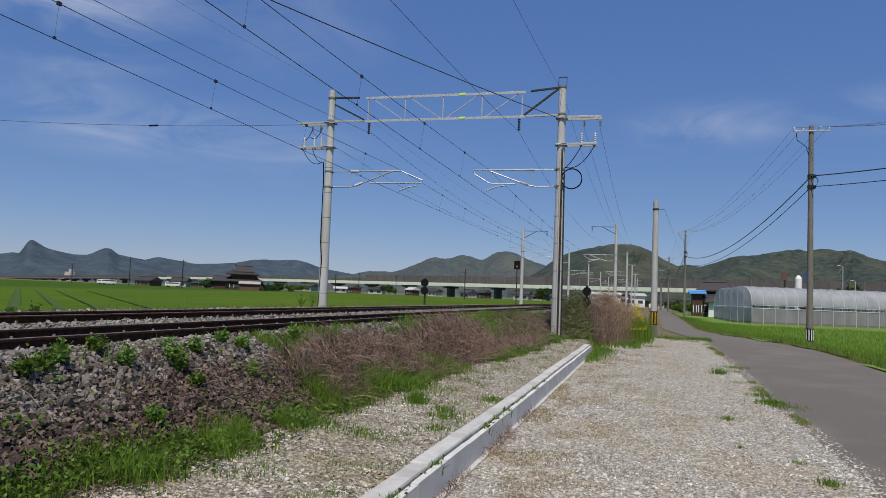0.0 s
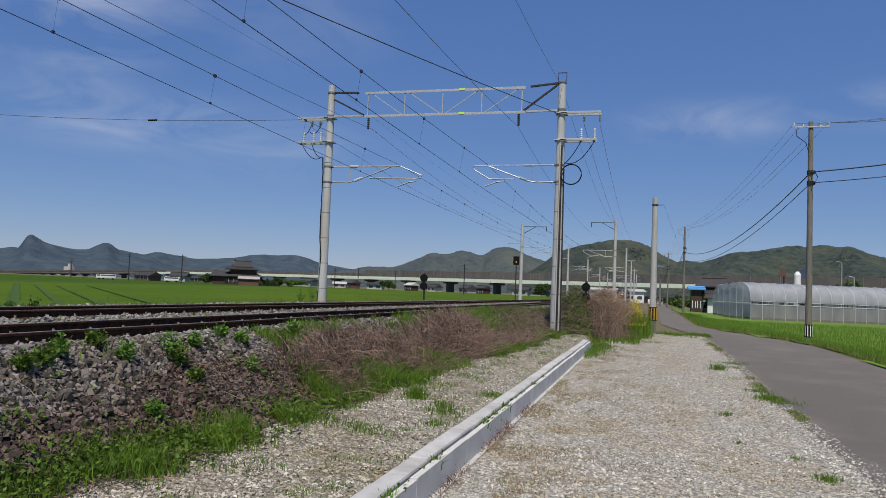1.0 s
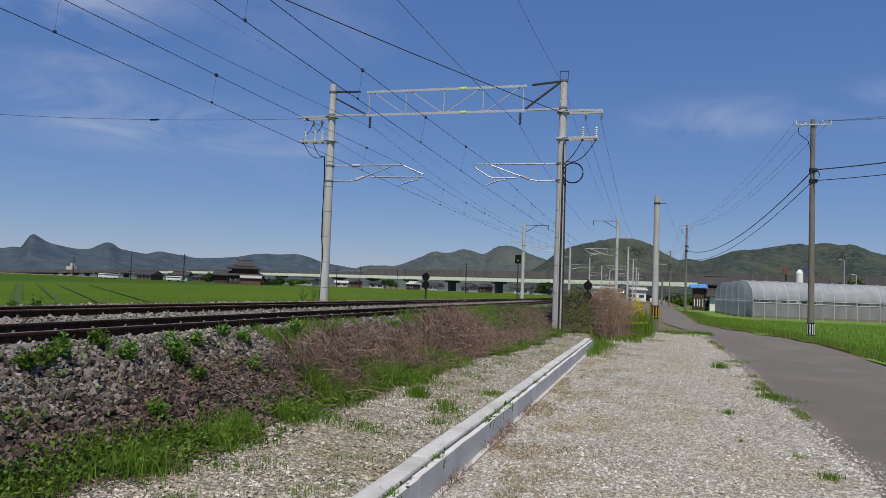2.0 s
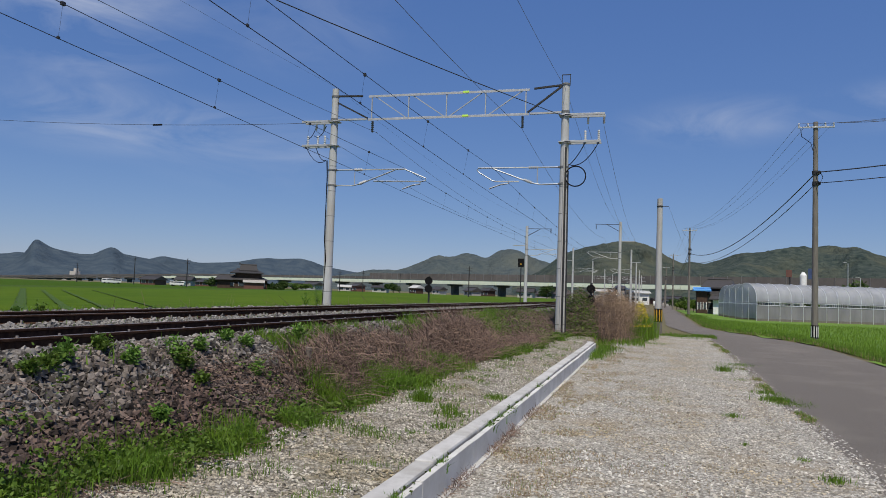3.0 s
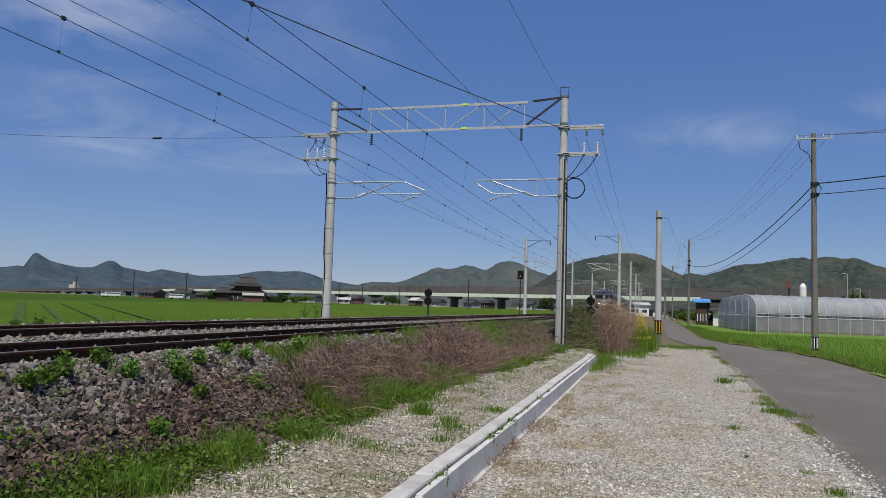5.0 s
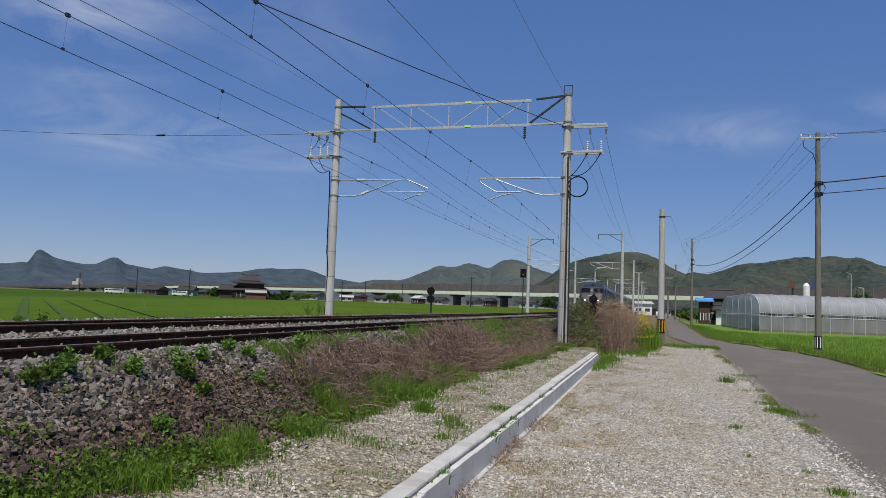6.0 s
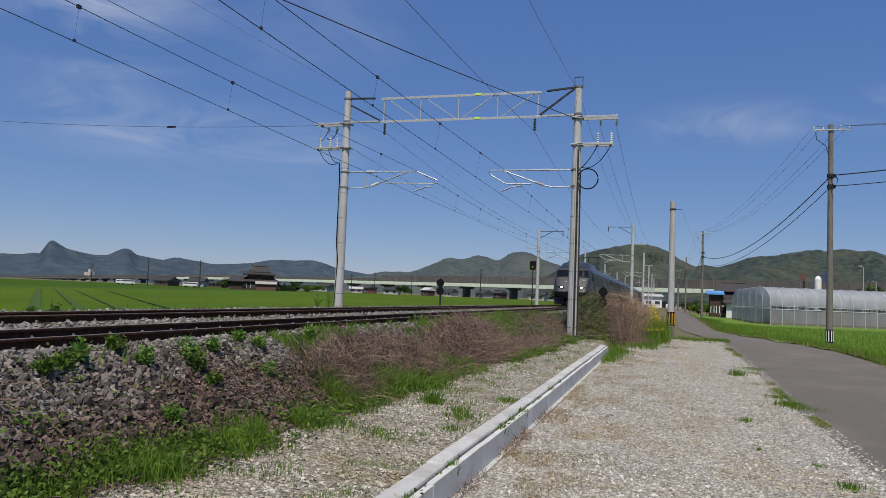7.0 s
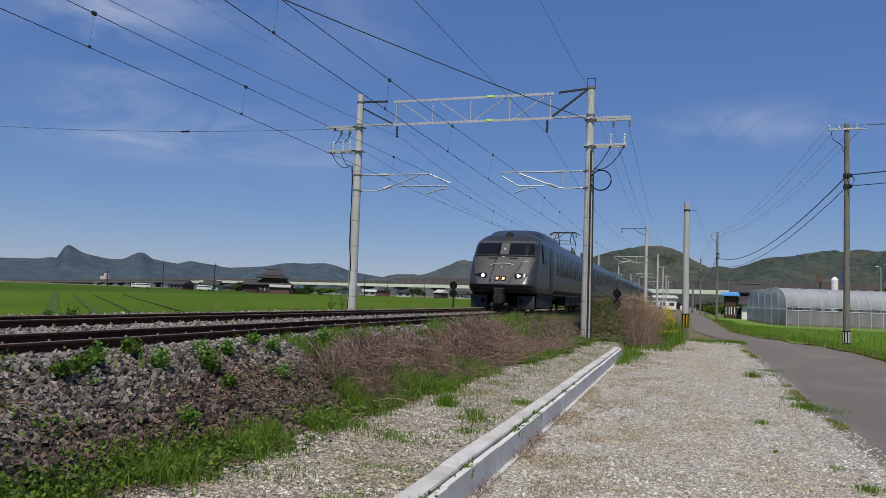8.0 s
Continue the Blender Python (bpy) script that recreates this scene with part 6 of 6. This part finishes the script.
reed = thing("reed_clump", (0, 0, 0), "tall dry pinkish-tan reeds behind the portal pole", "reeds", "", "stuff")
blades("reeds", 9000, lambda rg: (lambda x, y: (x, y, gz(x, y)))(-1.95 + rg.normal(0, 0.42), 39.0 + rg.normal(0, 1.6)), (0.7, 2.35), 0.014, M_REED, "", "", 30, 0.62, reed, "", 0.8)
blades("reed_fringe", 5000, lambda rg: (lambda x, y: (x, y, gz(x, y)))(-1.85 + rg.normal(0, 0.5), 44 + rg.normal(0, 2.6)), (0.6, 2.0), 0.016, M_REED, "", "", 31, 0.5, reed, "", 0.8)
twigs("reed_tangle", 5200, mound(-1.95, 38.6, 0.95, 2.6, 2.5), (0.35, 1.0), M_REED, "tangle of dry reed leaves", "reeds", 46, 0.5, 0.007)
twigs("reed_vines", 3600, mound(-2.2, 36.4, 0.95, 1.8, 1.9), (0.3, 0.9), M_DRY, "brown dead vines in front of the reeds", "vines", 47, 0.3, 0.006)
shrub = thing("leafy_shrub", (-3.4, 36, gz(-3.4, 36)), "tangled green shrub overgrown with brown vines", "shrub")
bmx = B()
for k in range(26):
    a = k * 2.399
    bar(bmx, (0.15 * math.cos(a), 0.3 * math.sin(a), -0.1), (0.9 * math.cos(a), 1.8 * math.sin(a), 0.9 + 0.6 * math.sin(k * 1.7)), 0.02, 0.006, n=5)
part("stems", bmx, M_DRY, shrub)
sh = mound(-3.4, 36.0, 1.25, 4.2, 1.95)
leaves("foliage", 9000, lambda rg: (lambda p: (p[0] + 3.4, p[1] - 36, p[2] - gz(-3.4, 36)))(sh(rg)), 0.10, M_LEAF, "", "", 32, shrub, "")
leaves("shrub_shoots", 3600, lambda rg: sh(rg), 0.075, M_LEAF, "fresh green shoots over the shrub", "shrub", 51)
twigs("shrub_vines", 3200, lambda rg: sh(rg), (0.3, 0.9), M_DRY, "brown bare vines through the shrub", "vines", 33, 0.8, 0.006)
twigs("embankment_brush", 2600, mound(-4.6, 30.5, 1.0, 7, 0.55), (0.3, 0.9), M_DRY, "brown brush on the far embankment", "brush", 34, 0.8, 0.005)
leaves("embankment_weeds", 7000, mound(-4.7, 31, 1.2, 9, 0.5), 0.09, M_LEAF, "green weeds on the far embankment", "weeds", 35)
ms = mound(-0.55, 41.0, 0.62, 3.6, 1.75)
must = thing("mustard_clump", (-0.55, 41.0, 0.0), "yellow-flowering mustard plants beside the lot", "flowers", "", "stuff")
blades("stems", 5000, lambda rg: (lambda x, y: (x, y, 0.0))(rg.normal(0, 0.33), rg.normal(0, 1.8)), (0.5, 1.45), 0.018, M_GRASS, "", "", 36, 0.2, must, "")
leaves("flowers", 7500, lambda rg: (lambda p: (p[0] + 0.55, p[1] - 41, max(0.7, p[2])))(ms(rg)), 0.075, M_MUSTARD, "", "", 37, must, "")
leaves("foliage", 4200, lambda rg: (lambda p: (p[0] + 0.55, p[1] - 41, p[2] * 0.75))(ms(rg)), 0.09, M_LEAF2, "", "", 38, must, "")
blades("brush_foot", 5000, lambda rg: (lambda x, y: (x, y, gz(x, y)))(rg.uniform(-4.2, -0.2), 34.5 + rg.uniform(-2, 10)), (0.08, 0.3), 0.02, M_GRASS, "rank green grass at the foot of the reeds", "grass", 39)


twigs("bramble_thicket", 4200, mound(-4.7, 18.4, 0.6, 3.6, 0.72, 3.0), (0.2, 0.65), M_VINE, "thicket of mauve-brown dead bramble canes on the embankment", "brambles", 52, 1.6, 0.006)
leaves("bramble_leaves", 9000, mound(-4.7, 18.2, 0.66, 4.0, 0.58, 3.0), 0.05, M_VINE, "withered brown leaves in the bramble thicket", "brambles", 53)
twigs("bramble_mat", 2600, mound(-4.85, 12.3, 0.6, 3.2, 0.34, 3.0), (0.15, 0.5), M_VINE, "low mat of dead brambles on the embankment", "brambles", 54, 1.2, 0.005)
leaves("bramble_mat_leaves", 8000, mound(-4.85, 12.0, 0.65, 3.8, 0.26, 3.0), 0.034, M_VINE, "withered leaves in the bramble mat", "brambles", 55)
blades("tall_grass", 5200, lambda rg: picky(rg, lambda r: (lambda y: (lambda x: (x, y, gz(x, y)))(toe(y) - 0.1 + r.normal(0, 0.16)))(r.uniform(9.5, 16)), 0.9, 61, 0.0), (0.15, 0.42), 0.011, M_GRASS, "taller bright grass at the foot of the brambles", "grass", 56)


twigs("bramble_canes", 130, mound(-4.75, 17.6, 0.5, 3.4, 0.1), (0.35, 0.85), M_DRY, "dark upright dead canes over the brambles", "brambles", 59, 4.0, 0.007)
twigs("kerb_debris", 700, lambda rg: (lambda y: (-1.955 + 0.05 * rg.random(), y, 0.01))(rg.choice([9.8, 10.6, 12.6, 7.6]) + rg.normal(0, 0.4)), (0.06, 0.26), M_VINE, "dry brown weeds caught at the kerb's foot", "dry weeds", 60, 1.2, 0.003)
leaves("slot_weeds", 900, lambda rg: (lambda y: (-2.045 + rg.normal(0, 0.02), y, 0.23 + 0.08 * rg.random()))(rg.choice([6.0, 7.35, 9.6, 10.0, 10.4, 11.2, 12.1, 12.8, 14.2, 15.5]) + rg.normal(0, 0.22)), 0.04, M_LEAF, "small dark weeds rooted in the kerb's slot", "weeds", 61)

def lot_rim(rg):
    """Patchy growth along the lot's border with the asphalt."""
    return picky(rg, lambda r: (lambda y: (lambda x: (x, y, gz(x, y) + 0.01))(lot_edge(y) - abs(r.normal(0, 0.16))))(r.uniform(13, 40)), 0.8, 66, 0.12)


blades("lot_edge_grass", 2600, lot_rim, (0.02, 0.09), 0.009, M_GRASS, "low patchy grass along the lot's asphalt edge", "grass", 62, 0.7)
blades("lot_edge_straw", 2200, lot_rim, (0.02, 0.07), 0.009, M_STRAW, "dry grass along the lot's asphalt edge", "dry grass", 63, 0.9)

blades("bank_grass", 6000, lambda rg: picky(rg, lambda r: (lambda y: (lambda x: (x, y, gz(x, y)))(r.uniform(-5.95, -4.7)))(r.uniform(17, 34)), 1.1, 71, -0.05), (0.10, 0.34), 0.014, M_GRASS, "rough green grass on the bank below the track", "grass", 64, 0.5)
leaves("toe_weeds", 3200, lambda rg: (lambda y: (lambda x: (x, y, gz(x, y) + 0.16 * rg.random()))(-4.40 + rg.normal(0, 0.13)))(rg.uniform(3.6, 6.6)), 0.05, M_LEAF, "dense low weeds at the foot of the ballast", "weeds", 65)
blades("toe_grass", 1900, lambda rg: (lambda y: (lambda x: (x, y, gz(x, y)))(-4.34 + rg.normal(0, 0.10)))(rg.uniform(3.6, 6.6)), (0.05, 0.22), 0.008, M_GRASS, "green grass at the foot of the ballast", "grass", 66)

# single weeds between the ballast stones
def weed(x, y, h, seed):
    w = thing("weed", (x, y, gz(x, y)), "bushy green weed growing out of the ballast", "weed", "weeds on the ballast")
    rg = np.random.default_rng(seed)
    tips = []
    for k in range(9):
        a, t = k * 2.399, 0.25 + 0.75 * rg.random()
        tips.append((0.42 * h * t * math.cos(a), 0.42 * h * t * math.sin(a), h * (1.1 - 0.55 * t)))
        part("stem", pipe(B(), [(0, 0, -0.03), (tips[-1][0] * 0.35, tips[-1][1] * 0.35, tips[-1][2] * 0.6), tips[-1]], 0.004, 4), M_LEAF2, w)

    def on_stem(g):
        tip = tips[g.integers(9)]
        u = g.uniform(0.25, 1.05)
        return tip[0] * u + g.normal(0, 0.03), tip[1] * u + g.normal(0, 0.03), tip[2] * (0.15 + 0.85 * u) + g.normal(0, 0.02)
    leaves("foliage", 240, on_stem, 0.05, M_LEAF2 if seed % 3 else M_LEAF, "", "", seed, w, "")


for k, (x, y, h) in enumerate(((-5.58, 5.97, 0.26), (-5.70, 6.6, 0.24), (-5.45, 6.79, 0.24), (-5.40, 7.47, 0.36), (-5.28, 7.5, 0.30), (-5.53, 8.16, 0.20), (-5.72, 9.04, 0.22), (-5.47, 5.44, 0.22), (-5.52, 9.27, 0.22), (-5.05, 8.78, 0.24), (-5.05, 7.53, 0.18), (-5.56, 10.94, 0.28), (-11.55, 11.1, 0.28), (-11.7, 11.8, 0.34), (-13.0, 27.0, 0.75), (-13.1, 26.2, 0.55), (-5.52, 5.72, 0.2), (-5.5, 12.4, 0.26), (-4.75, 6.4, 0.2))):
    weed(x, y, h, 200 + k)
hedge_at = mound(0, 0, 4.2, 0.9, 2.0, 6.0)
hedge = thing("hedge", (-115.5, 206.5, 0.95), "clipped dark green hedge beside the farmhouse", "hedge")
leaves("foliage", 3200, lambda rg: (lambda p: (p[0], p[1], p[2] - gz(p[0], p[1])))(hedge_at(rg)), 0.34, M_TREE, "", "", 57, hedge, "")
hedge.rotation_euler.z = radians(20)

# ---- trees beyond the fields ----
def tree(x, y, z, h, r, seed, material, label):
    t = thing("tree", (x, y, z), label, "tree", "trees beyond the fields")
    bm, rg = B(), np.random.default_rng(seed)
    bar(bm, (0, 0, -0.2), (0, 0, h * 0.6), 0.05 * h * 0.5, 0.02 * h * 0.5, n=8)
    for k in range(7):
        a = k * 2.4
        bar(bm, (0, 0, h * (0.25 + 0.05 * k)), (r * 0.7 * math.cos(a), r * 0.7 * math.sin(a), h * (0.5 + 0.06 * k)), 0.012 * h, 0.004 * h, n=5)
    part("trunk", bm, M_WOOD, t)
    cs = rg.normal(0, 0.42, (9, 3)) * (r, r, h * 0.28) + (0, 0, h * 0.62)

    def inside(g):
        c = cs[g.integers(9)]
        d = g.normal(0, 1, 3)
        d /= np.linalg.norm(d)
        return tuple(c + d * r * 0.42 * g.uniform(0.75, 1.05) * (1, 1, 0.8))
    leaves("crown", 1500, inside, r * 0.2, material, "", "", seed + 1, t, "")
    return t


tr = random.Random(3)
for x, y, h, r in ((41, 180, 7.0, 4.0), (44.5, 182, 6.4, 3.6), (37, 190, 6.0, 3.0), (26, 205, 6.5, 3.5), (-113.0, 211, 2.6, 2.4), (-109.0, 212, 2.2, 2.0), (-106.5, 213, 2.4, 1.6), (-134, 202, 3.0, 2.0), (8, 150, 2.2, 1.8), (6.6, 152, 2.0, 1.7), (-36, 262, 5.0, 3.0), (-108, 300, 4.5, 3.0), (6.0, 185, 2.6, 2.0), (8.0, 190, 2.8, 2.2)):
    tree(x, y, -0.1 if x > 0 else 0.9, h, r, int(abs(x) * 7 + y), M_LEAF if tr.random() < 0.35 else M_TREE, "green broadleaf tree beyond the fields")


def motions():
    """The express train runs towards the camera at about 28 m/s."""
    for k, car in enumerate(cars):
        off = 20.1 * k + (0.3 if k else 0)
        walk(car, [(t, pose(-6.88, 28.75 + 28.15 * (8 - t) + off, RAIL_Z)) for t in (0, 2, 4, 6, 7, 8)])


motions()
